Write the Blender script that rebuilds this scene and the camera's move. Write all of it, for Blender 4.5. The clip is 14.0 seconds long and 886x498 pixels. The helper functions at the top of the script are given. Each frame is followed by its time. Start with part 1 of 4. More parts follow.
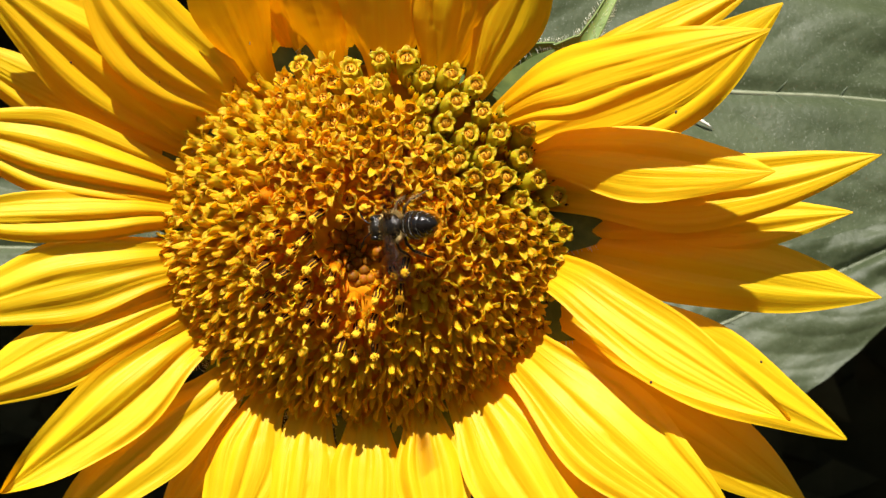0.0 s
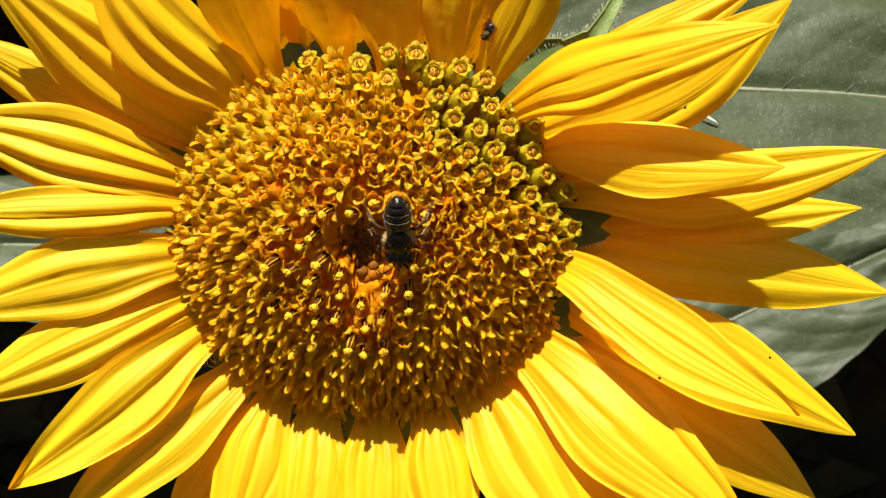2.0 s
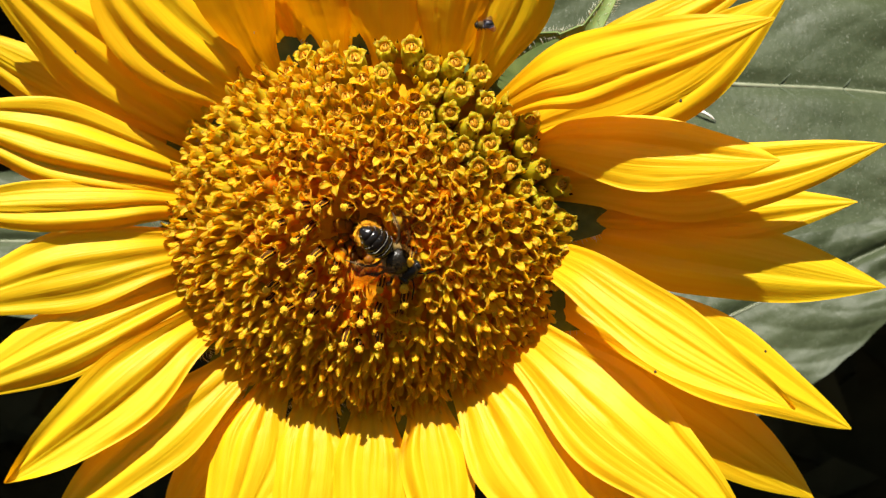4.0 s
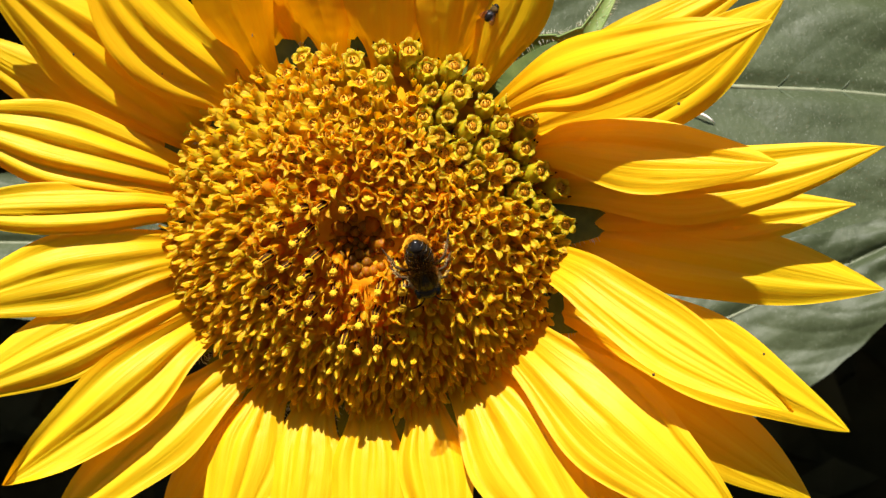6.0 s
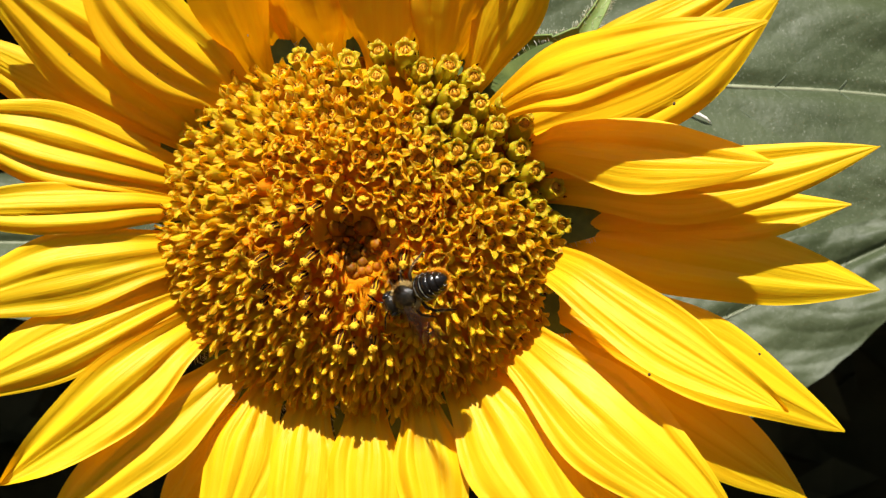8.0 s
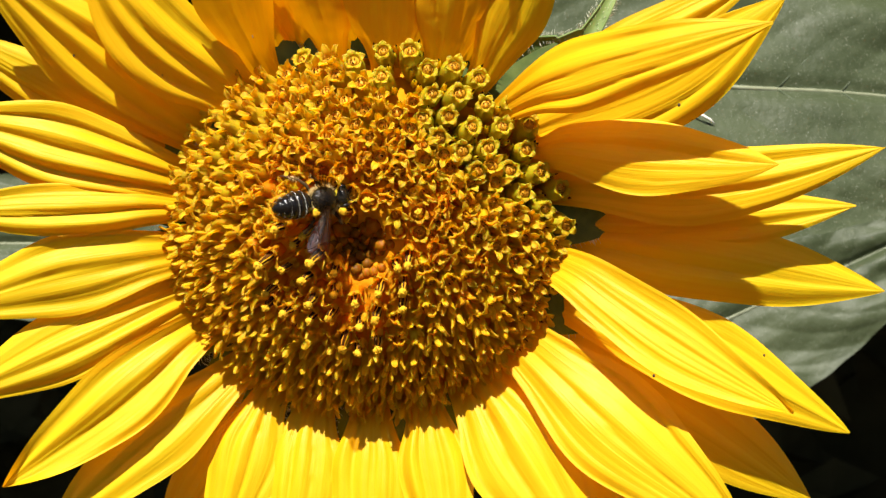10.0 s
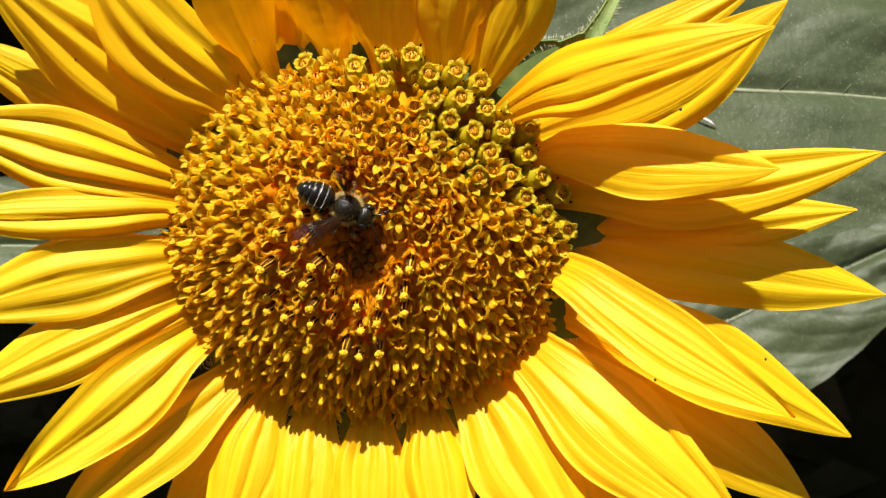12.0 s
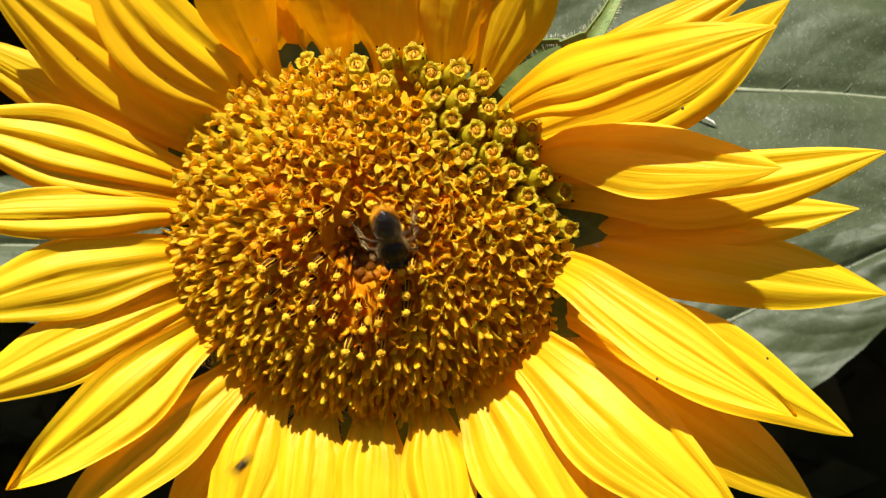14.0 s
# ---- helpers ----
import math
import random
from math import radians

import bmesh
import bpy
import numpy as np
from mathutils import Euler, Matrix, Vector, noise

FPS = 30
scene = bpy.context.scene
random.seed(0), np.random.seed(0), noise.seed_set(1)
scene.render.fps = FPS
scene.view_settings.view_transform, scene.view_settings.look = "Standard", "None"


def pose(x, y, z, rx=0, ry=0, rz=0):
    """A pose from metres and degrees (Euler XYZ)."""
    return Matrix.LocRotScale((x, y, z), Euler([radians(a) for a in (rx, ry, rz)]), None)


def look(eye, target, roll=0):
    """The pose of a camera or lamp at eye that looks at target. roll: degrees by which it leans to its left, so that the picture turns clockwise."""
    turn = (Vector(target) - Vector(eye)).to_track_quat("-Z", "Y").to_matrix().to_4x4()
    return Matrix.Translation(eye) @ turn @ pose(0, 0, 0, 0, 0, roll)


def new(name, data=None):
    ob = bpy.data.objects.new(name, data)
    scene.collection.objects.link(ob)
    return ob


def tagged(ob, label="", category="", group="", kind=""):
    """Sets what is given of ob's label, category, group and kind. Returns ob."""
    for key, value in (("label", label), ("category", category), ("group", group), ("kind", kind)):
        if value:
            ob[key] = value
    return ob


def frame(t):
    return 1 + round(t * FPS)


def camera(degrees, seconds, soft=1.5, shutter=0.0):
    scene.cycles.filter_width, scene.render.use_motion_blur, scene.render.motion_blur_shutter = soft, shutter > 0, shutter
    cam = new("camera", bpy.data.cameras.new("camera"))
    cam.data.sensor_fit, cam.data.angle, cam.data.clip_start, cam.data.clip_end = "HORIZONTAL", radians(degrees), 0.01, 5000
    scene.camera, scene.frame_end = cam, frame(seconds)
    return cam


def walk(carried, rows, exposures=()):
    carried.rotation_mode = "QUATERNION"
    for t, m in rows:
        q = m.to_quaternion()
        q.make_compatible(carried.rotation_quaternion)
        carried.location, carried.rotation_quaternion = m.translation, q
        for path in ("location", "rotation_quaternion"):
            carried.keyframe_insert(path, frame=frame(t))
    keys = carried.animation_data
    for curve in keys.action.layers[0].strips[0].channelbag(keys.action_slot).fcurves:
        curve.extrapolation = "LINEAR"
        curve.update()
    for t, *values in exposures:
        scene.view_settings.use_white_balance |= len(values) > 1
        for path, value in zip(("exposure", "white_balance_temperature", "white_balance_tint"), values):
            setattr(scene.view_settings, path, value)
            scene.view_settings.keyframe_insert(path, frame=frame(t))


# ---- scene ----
cam = camera(34.0, 14.0, soft=1.35, shutter=0.5)
AWAY, EYE = 0.2564, 1.5          # camera to flower, height of the eye
SWAY = [  # seconds, millimetres to the right, millimetres up
    (0.0, 0.77, 0.61),
    (0.5, 1.84, 1.83),
    (1.0, -0.00, 1.38),
    (1.5, -0.77, 1.22),
    (2.0, -0.76, -0.16),
    (2.5, -0.30, -1.23),
    (3.0, -0.00, -1.23),
    (5.5, -0.00, -1.23),
    (6.0, 0.31, -0.77),
    (6.5, -0.00, -0.62),
    (7.0, -0.15, -0.46),
    (7.5, 0.77, -0.62),
    (8.0, 1.08, -0.77),
    (10.5, 0.16, -0.46),
    (11.0, 0.61, -0.31),
    (11.5, 0.16, 0.00),
    (12.0, -0.00, 0.15),
    (12.5, -0.00, 0.00),
    (13.0, -0.15, -0.16),
    (13.5, 0.31, -0.31),
    (14.0, -0.31, 0.00),
]
walk(cam, [(t, pose(x * 0.001, -AWAY, EYE + z * 0.001, 90, 0, 0)) for t, x, z in SWAY])

# ---- light ----
ELEVATION, SIDE = 53.0, -11.0     # the sun's height, and degrees to the left of the camera's back
world = bpy.data.worlds.new("sky")
scene.world = world
world.use_nodes = True
wn = world.node_tree.nodes
sky = wn.new("ShaderNodeTexSky")
sky.sky_type, sky.sun_disc = "NISHITA", False
sky.sun_elevation, sky.sun_rotation = radians(ELEVATION), radians(180 - SIDE)
world.node_tree.links.new(sky.outputs[0], wn["Background"].inputs[0])
wn["Background"].inputs[1].default_value = 0.038
sun_data = bpy.data.lights.new("sun", "SUN")
sun_data.energy, sun_data.angle, sun_data.color = 5.8, radians(0.53), (1.0, 0.95, 0.86)
sun = new("sun", sun_data)
sun_way = Vector((math.sin(radians(SIDE)) * math.cos(radians(ELEVATION)),
                  -math.cos(radians(SIDE)) * math.cos(radians(ELEVATION)), math.sin(radians(ELEVATION))))
sun.matrix_world = look(sun_way * 5 + Vector((0, 0, EYE)), (0, 0, EYE))
cam.data.dof.use_dof = True
cam.data.dof.focus_distance, cam.data.dof.aperture_fstop = 0.242, 64.0
scene.view_settings.exposure = 0.85

MM = 0.001
HEART = Vector((-13.4 * MM, 0, EYE + 1.9 * MM))   # middle of the flower head


# ---- materials ----
def material(name, rough=0.5, spec=0.3):
    m = bpy.data.materials.new(name)
    m.use_nodes = True
    b = m.node_tree.nodes["Principled BSDF"]
    b.inputs["Roughness"].default_value = rough
    b.inputs["Specular IOR Level"].default_value = spec
    return m, m.node_tree.nodes, m.node_tree.links, b


def ramp(nodes, links, source, stops):
    r = nodes.new("ShaderNodeValToRGB")
    while len(r.color_ramp.elements) < len(stops):
        r.color_ramp.elements.new(0.5)
    for e, (p, c) in zip(r.color_ramp.elements, stops):
        e.position, e.color = p, (*c, 1)
    links.new(source, r.inputs[0])
    return r.outputs[0]


def mixed(nodes, links, fac, a, b, how="MIX"):
    n = nodes.new("ShaderNodeMix")
    n.data_type, n.blend_type = "RGBA", how
    for i, v in ((0, fac), (6, a), (7, b)):
        if isinstance(v, bpy.types.NodeSocket):
            links.new(v, n.inputs[i])
        elif i:
            n.inputs[i].default_value = (*v, 1)
        else:
            n.inputs[i].default_value = v
    return n.outputs[2]


def noise_tex(nodes, links, scale, detail=3.0, coord="Object", stretch=(1, 1, 1), rough=0.55):
    c = nodes.new("ShaderNodeTexCoord")
    mp = nodes.new("ShaderNodeMapping")
    mp.inputs["Scale"].default_value = stretch
    links.new(c.outputs[coord], mp.inputs[0])
    n = nodes.new("ShaderNodeTexNoise")
    n.inputs["Scale"].default_value, n.inputs["Detail"].default_value = scale, detail
    n.inputs["Roughness"].default_value = rough
    links.new(mp.outputs[0], n.inputs[0])
    return n.outputs["Fac"]


def bump(nodes, links, bsdf, height, strength, distance):
    n = nodes.new("ShaderNodeBump")
    n.inputs["Strength"].default_value, n.inputs["Distance"].default_value = strength, distance
    links.new(height, n.inputs["Height"])
    links.new(n.outputs[0], bsdf.inputs["Normal"])
    return n


def see_through(nodes, links, bsdf, amount, tint):
    """Lets part of the light pass through a thin leaf or petal."""
    t = nodes.new("ShaderNodeBsdfTranslucent")
    if isinstance(tint, bpy.types.NodeSocket):
        links.new(tint, t.inputs[0])
    else:
        t.inputs[0].default_value = (*tint, 1)
    mx = nodes.new("ShaderNodeMixShader")
    mx.inputs[0].default_value = amount
    links.new(bsdf.outputs[0], mx.inputs[1])
    links.new(t.outputs[0], mx.inputs[2])
    links.new(mx.outputs[0], nodes["Material Output"].inputs[0])


def petal_material():
    m, n, l, b = material("petal", 0.42, 0.25)
    streak = noise_tex(n, l, 1.0, 5, "UV", (26, 1.6, 1))
    broad = noise_tex(n, l, 1.0, 3, "UV", (7, 0.8, 1))
    blotch = noise_tex(n, l, 90, 3)
    thread = noise_tex(n, l, 1.0, 2, "UV", (48, 1.2, 1))
    base = ramp(n, l, streak, [(0.26, (0.93, 0.57, 0.006)), (0.48, (0.94, 0.625, 0.008)), (0.74, (0.95, 0.68, 0.015))])
    base = mixed(n, l, ramp(n, l, broad, [(0.35, (0.45, 0.45, 0.45)), (0.6, (0, 0, 0))]), base, (0.86, 0.42, 0.003))
    base = mixed(n, l, ramp(n, l, blotch, [(0.45, (0, 0, 0)), (0.8, (0.35, 0.35, 0.35))]), base, (0.95, 0.64, 0.012))
    base = mixed(n, l, ramp(n, l, thread, [(0.28, (0.32, 0.32, 0.32)), (0.40, (0, 0, 0))]), base, (0.84, 0.42, 0.004))
    uv = n.new("ShaderNodeTexCoord")
    sep = n.new("ShaderNodeSeparateXYZ")
    l.new(uv.outputs["UV"], sep.inputs[0])
    foot = ramp(n, l, sep.outputs[1], [(0.0, (0.75, 0.75, 0.75)), (0.35, (0, 0, 0))])
    base = mixed(n, l, foot, base, (0.88, 0.44, 0.004))
    l.new(base, b.inputs["Base Color"])
    fine = noise_tex(n, l, 1.0, 4, "UV", (70, 2.5, 1))
    bump(n, l, b, mixed(n, l, 0.3, streak, fine), 0.3, 0.0009)
    see_through(n, l, b, 0.45, mixed(n, l, 0.9, base, (0.96, 0.37, 0.0)))
    return m


def floret_material(name, low, high, shade, clear=0.32):
    m, n, l, b = material(name, 0.5, 0.15)
    grain = noise_tex(n, l, 900, 3)
    info = n.new("ShaderNodeObjectInfo")
    c = ramp(n, l, grain, [(0.3, low), (0.7, high)])
    c = mixed(n, l, ramp(n, l, info.outputs["Random"], [(0.0, (0, 0, 0)), (1.0, (0.5, 0.5, 0.5))]), c, shade)
    l.new(c, b.inputs["Base Color"])
    b.inputs["Subsurface Weight"].default_value = 0.6
    b.inputs["Subsurface Radius"].default_value = (1.0, 0.5, 0.06)
    b.inputs["Subsurface Scale"].default_value = 0.0022
    bump(n, l, b, grain, 0.4, 0.0003)
    see_through(n, l, b, clear, c)
    return m


def plain_material(name, low, high, scale, rough=0.6, spec=0.3, bumpy=0.3, deep=0.0004, through_light=0.0):
    m, n, l, b = material(name, rough, spec)
    grain = noise_tex(n, l, scale, 5)
    c = ramp(n, l, grain, [(0.32, low), (0.68, high)])
    l.new(c, b.inputs["Base Color"])
    bump(n, l, b, grain, bumpy, deep)
    if through_light:
        see_through(n, l, b, through_light, c)
    return m


def leaf_material():
    m, n, l, b = material("leaf", 0.55, 0.35)
    cells = noise_tex(n, l, 420, 4)
    blot = noise_tex(n, l, 35, 4)
    c = ramp(n, l, blot, [(0.3, (0.037, 0.050, 0.020)), (0.7, (0.064, 0.080, 0.037))])
    c = mixed(n, l, ramp(n, l, cells, [(0.5, (0, 0, 0)), (0.75, (0.4, 0.4, 0.4))]), c, (0.090, 0.105, 0.055))
    speck = noise_tex(n, l, 3200, 2, "Object", (1, 1, 0.45))
    c = mixed(n, l, ramp(n, l, speck, [(0.63, (0, 0, 0)), (0.74, (0.45, 0.45, 0.45))]), c, (0.42, 0.44, 0.34))
    l.new(c, b.inputs["Base Color"])
    quilt = noise_tex(n, l, 130, 3)
    bump(n, l, b, mixed(n, l, 0.3, cells, quilt), 0.35, 0.0012)
    see_through(n, l, b, 0.2, (0.12, 0.2, 0.03))
    return m


PETAL = petal_material()
COROLLA = floret_material("corolla", (0.87, 0.42, 0.010), (0.93, 0.52, 0.028), (0.86, 0.41, 0.010), 0.55)
CUP = floret_material("cup", (0.88, 0.54, 0.016), (0.95, 0.66, 0.038), (0.86, 0.52, 0.016), 0.58)
TUBE = floret_material("tube", (0.80, 0.29, 0.003), (0.88, 0.37, 0.006), (0.78, 0.27, 0.003), 0.6)
BARE = floret_material("bare_tube", (0.87, 0.51, 0.009), (0.93, 0.61, 0.018), (0.85, 0.48, 0.009), 0.6)
SHAFT = floret_material("closed_tube", (0.36, 0.13, 0.003), (0.50, 0.19, 0.005), (0.32, 0.11, 0.003), 0.35)
OLIVE = floret_material("olive_tube", (0.50, 0.39, 0.010), (0.62, 0.48, 0.02), (0.46, 0.35, 0.010), 0.4)
GREEN_TUBE = floret_material("green_tube", (0.78, 0.52, 0.012), (0.87, 0.62, 0.026), (0.72, 0.49, 0.012), 0.55)
ANTHER = plain_material("anther", (0.030, 0.012, 0.003), (0.09, 0.035, 0.007), 1500, 0.85, 0.05)
THROAT = plain_material("throat", (0.48, 0.20, 0.006), (0.70, 0.36, 0.014), 1200, 0.6)
POLLEN = plain_material("pollen", (0.80, 0.45, 0.015), (0.92, 0.60, 0.04), 3200, 0.8, 0.1, 0.6, 0.0002, 0.3)
STIGMA = floret_material("stigma", (0.82, 0.38, 0.006), (0.92, 0.52, 0.015), (0.83, 0.36, 0.006), 0.5)
RIPE = floret_material("ripe_crown", (0.66, 0.42, 0.012), (0.78, 0.52, 0.026), (0.62, 0.38, 0.012), 0.45)
BUD = floret_material("bud", (0.20, 0.075, 0.003), (0.30, 0.12, 0.005), (0.16, 0.06, 0.003), 0.3)
YOUNG = floret_material("young_lobe", (0.88, 0.54, 0.016), (0.95, 0.66, 0.038), (0.86, 0.50, 0.016), 0.58)
BED = plain_material("bed", (0.86, 0.32, 0.004), (0.94, 0.42, 0.010), 500, 0.7, 0.1, 0.5, 0.0006, 0.4)
BRACT = plain_material("bract", (0.05, 0.085, 0.015), (0.11, 0.15, 0.03), 260, 0.6, 0.3, 0.4, 0.0006, 0.2)
HAIR = plain_material("hair", (0.55, 0.58, 0.42), (0.7, 0.7, 0.55), 200, 0.6)
LEAF = leaf_material()
VEIN = plain_material("vein", (0.15, 0.165, 0.10), (0.23, 0.245, 0.16), 300, 0.5)
VEIN_FINE = plain_material("vein_fine", (0.045, 0.062, 0.032), (0.07, 0.088, 0.048), 300, 0.6)
STALK = plain_material("stalk", (0.10, 0.16, 0.04), (0.18, 0.24, 0.07), 120, 0.6)
SOIL = plain_material("soil", (0.025, 0.017, 0.011), (0.06, 0.042, 0.028), 9, 0.95, 0.1, 1.0, 0.03)
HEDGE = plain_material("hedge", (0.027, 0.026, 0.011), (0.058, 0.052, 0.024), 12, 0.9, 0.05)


# ---- tools ----
def part(name, bm, mats, parent, label=""):
    """Links a bmesh as one mesh object under a thing or a part."""
    me = bpy.data.meshes.new(name)
    bm.to_mesh(me)
    bm.free()
    for m in (mats if isinstance(mats, (list, tuple)) else [mats]):
        me.materials.append(m)
    ob = new(name, me)
    ob.parent = parent
    return tagged(ob, label)


def smooth(bm):
    for f in bm.faces:
        f.smooth = True
    return bm


def sheet(bm, point, ns, nt, mat=0, uv=None):
    """A grid of quads through point(s, t), s in 0..1 and t in -1..1."""
    rows = [[bm.verts.new(point(i / ns, 2 * j / nt - 1)) for j in range(nt + 1)] for i in range(ns + 1)]
    for i in range(ns):
        for j in range(nt):
            f = bm.faces.new((rows[i][j], rows[i][j + 1], rows[i + 1][j + 1], rows[i + 1][j]))
            f.smooth, f.material_index = True, mat
            if uv is not None:
                for loop, (a, b) in zip(f.loops, ((i, j), (i, j + 1), (i + 1, j + 1), (i + 1, j))):
                    loop[uv].uv = (b / nt, a / ns)
    return rows


def tube(bm, points, radii, sides=6, mat=0, cap=True):
    """A tapering round pipe along points."""
    points = [Vector(p) for p in points]
    rings, side = [], None
    for i, p in enumerate(points):
        d = (points[min(i + 1, len(points) - 1)] - points[max(i - 1, 0)]).normalized()
        if side is None:
            side = d.orthogonal().normalized()
        side = (side - d * side.dot(d)).normalized()
        up = d.cross(side)
        rings.append([bm.verts.new(p + (side * math.cos(a) + up * math.sin(a)) * radii[i])
                      for a in (2 * math.pi * k / sides for k in range(sides))])
    for a, b in zip(rings, rings[1:]):
        for k in range(sides):
            f = bm.faces.new((a[k], a[(k + 1) % sides], b[(k + 1) % sides], b[k]))
            f.smooth, f.material_index = True, mat
    if cap:
        for r in (list(reversed(rings[0])), rings[-1]):
            f = bm.faces.new(r)
            f.smooth, f.material_index = True, mat
    return rings


def blob(bm, centre, size, mat=0, sub=2, rough=0.0, seed=0):
    """A rounded, slightly uneven lump."""
    got = bmesh.ops.create_icosphere(bm, subdivisions=sub, radius=1)["verts"]
    for v in got:
        k = 1 + rough * noise.noise(v.co * 2.3 + Vector((seed, seed * 1.7, 0)))
        v.co = Vector(centre) + Vector((v.co.x * size[0], v.co.y * size[1], v.co.z * size[2])) * k
        for f in v.link_faces:
            f.smooth, f.material_index = True, mat


# ---- the place round the flower ----
def build_ground():
    bm = bmesh.new()
    sheet(bm, lambda s, t: Vector(((s - 0.5) * 120, t * 60, 0.02 * noise.noise(Vector((s * 90, t * 45, 0))))), 60, 60)
    tagged(part("ground", bm, SOIL, None), "dark brown garden soil in the shade of the plants", "ground", kind="structure")


def build_hedge():
    """A dense dark hedge behind the flower, put in shade by an unseen, added overhang."""
    rng = random.Random(5)
    bm = bmesh.new()

    def leaf(p, size):
        d = Vector((rng.uniform(-1, 1), rng.uniform(-1, 1), rng.uniform(-1, 0.4))).normalized()
        w = d.cross(Vector((rng.uniform(-1, 1), rng.uniform(-1, 1), rng.uniform(-1, 1)))).normalized()
        n = d.cross(w) * size * 0.12
        a, b = p, p + d * size
        mid = (a + b) / 2
        vs = [bm.verts.new(v) for v in (a, mid + w * size * 0.3, b, mid - w * size * 0.3, mid + n)]
        for i in range(4):
            bm.faces.new((vs[i], vs[(i + 1) % 4], vs[4]))

    for _ in range(9000):       # front of the hedge
        z = rng.uniform(0.02, 2.9)
        leaf(Vector((rng.uniform(-2.2, 2.2), 1.15 + rng.gauss(0, 0.08) - 0.10 * z * 0.2, z)), rng.uniform(0.05, 0.12))
    for _ in range(14000):      # overhang above the view, added to keep sun off the front
        leaf(Vector((rng.uniform(-1.8, 1.8), rng.uniform(0.36, 1.2), rng.uniform(1.95, 2.4))), rng.uniform(0.09, 0.16))
    hedge = new("hedge")
    hedge.location = (0, 1.2, 0)
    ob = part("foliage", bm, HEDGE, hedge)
    ob.location = (0, -1.2, 0)
    bm = bmesh.new()
    bmesh.ops.create_cube(bm, size=1)
    for v in bm.verts:
        v.co = Vector((v.co.x * 4.4, v.co.y * 0.5 + 0.35, (v.co.z + 0.5) * 2.8))
    bmesh.ops.bevel(bm, geom=bm.edges[:], offset=0.12, segments=2, affect="EDGES")
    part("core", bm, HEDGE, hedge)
    tagged(hedge, "dense dark green garden hedge behind the flower, shaded by an added unseen overhang", "hedge", kind="stuff")


# ---- the sunflower ----
sunflower = tagged(new("sunflower"), "sunflower in full bloom with yellow rays and orange disc", "flower")
sunflower.location = HEART
petal_count = [0]


def petal(base, tip, width, bow, roll, widest=0.46, foot=0.36, arch=0.07, cup=0.10, ridge=1.2, point=0.85, curl=0.0, ribs=2.4):
    """One ray petal from base to tip (millimetres from the middle of the head)."""
    petal_count[0] += 1
    rng = random.Random(petal_count[0] * 7)
    a, b = Vector(base), Vector(tip)
    along = b - a
    length = along.length
    e1 = along / length
    out = Vector((base[0], 0, base[2])).normalized()
    root = a - out * 5          # it grows from under the outermost florets
    root.y = max(a.y + 2, -(0.20 * root.z + 0.07 * root.x) + 6)
    root -= a
    n = Vector((0, -1, 0))
    n = (n - e1 * n.dot(e1)).normalized()
    n = Matrix.Rotation(radians(roll), 3, e1) @ n
    e2 = e1.cross(n)
    phase, strong = rng.uniform(0, 6.28), [rng.uniform(0.15, 1.05) for _ in range(12)]
    wave, seed = rng.uniform(0.25, 0.55), rng.uniform(0, 50)
    bm = bmesh.new()
    uv = bm.loops.layers.uv.new("UVMap")

    def at(s, t):
        if s < widest:
            w = foot + (1 - foot) * math.sin(math.pi / 2 * s / widest)
        else:
            w = max(0.0, math.cos(math.pi / 2 * (s - widest) / (1 - widest))) ** point
        w = max(w, 0.01) * width / 2
        fade = min(1, s * 4) ** 0.5 * min(1, (1 - s) * 2.2)
        h = arch * length * math.sin(math.pi * s ** 0.8) - cup * width * t * t * w * 2 / width
        rib = ribs * (t + 0.12 * math.sin(s * 2.4 + seed)) + phase      # rounded ribs with narrow furrows between
        wide = abs(math.sin(rib * math.pi / 2))
        h += ridge * fade * strong[int(rib // 2) % 12] * (0.45 * (wide ** 0.7 - 0.6) - 0.3 * math.cos(rib * math.pi)) * (1 - 0.4 * abs(t) ** 3)
        h += ridge * fade * (0.75 * noise.noise(Vector((t * 1.8, seed, s * 0.9))) + 0.20 * noise.noise(Vector((t * 8, seed + 9, s * 1.5))))
        h += 0.05 * fade * noise.noise(Vector((t * 3, seed, s * 14)))
        h += wave * abs(t) ** 3 * math.sin(s * 9 + seed + 2.0 * t) * fade
        h += curl * width * max(0.0, abs(t) - 0.55)
        side = bow * math.sin(math.pi * s) + 0.35 * noise.noise(Vector((s * 3, seed, t)))
        return (a + root * max(0.0, 1 - s / 0.2) ** 2 + e1 * length * s + e2 * (side + w * t * (1 + 0.04 * math.sin(s * 13 + seed))) + n * h) * MM

    sheet(bm, at, 44, 40, 0, uv)
    part("ray_petal", bm, PETAL, sunflower)


petal((-17.9, -0.8, 28.6), (-23.9, -20.7, 46.0), 12.9, 0.0, 0, foot=0.24, arch=0.03, widest=0.66, point=0.6, ridge=0.75)  # upper
petal((-14.9, 3.6, 30.8), (-19.3, -14.0, 47.3), 10.8, 0.0, 0, foot=0.24, arch=0.03, widest=0.66, point=0.6, ridge=0.6)  # upper, behind
petal((16.8, 0.7, 28.8), (23.6, -19.6, 46.2), 10.1, 0.0, 0, foot=0.24, arch=0.03, widest=0.66, point=0.6, ridge=0.75)  # upper, behind
petal((8.8, 1.1, 31.1), (10.0, -15.8, 47.0), 10.2, 0.0, 0, foot=0.24, arch=0.03, widest=0.66, point=0.6, ridge=0.75)  # upper, behind
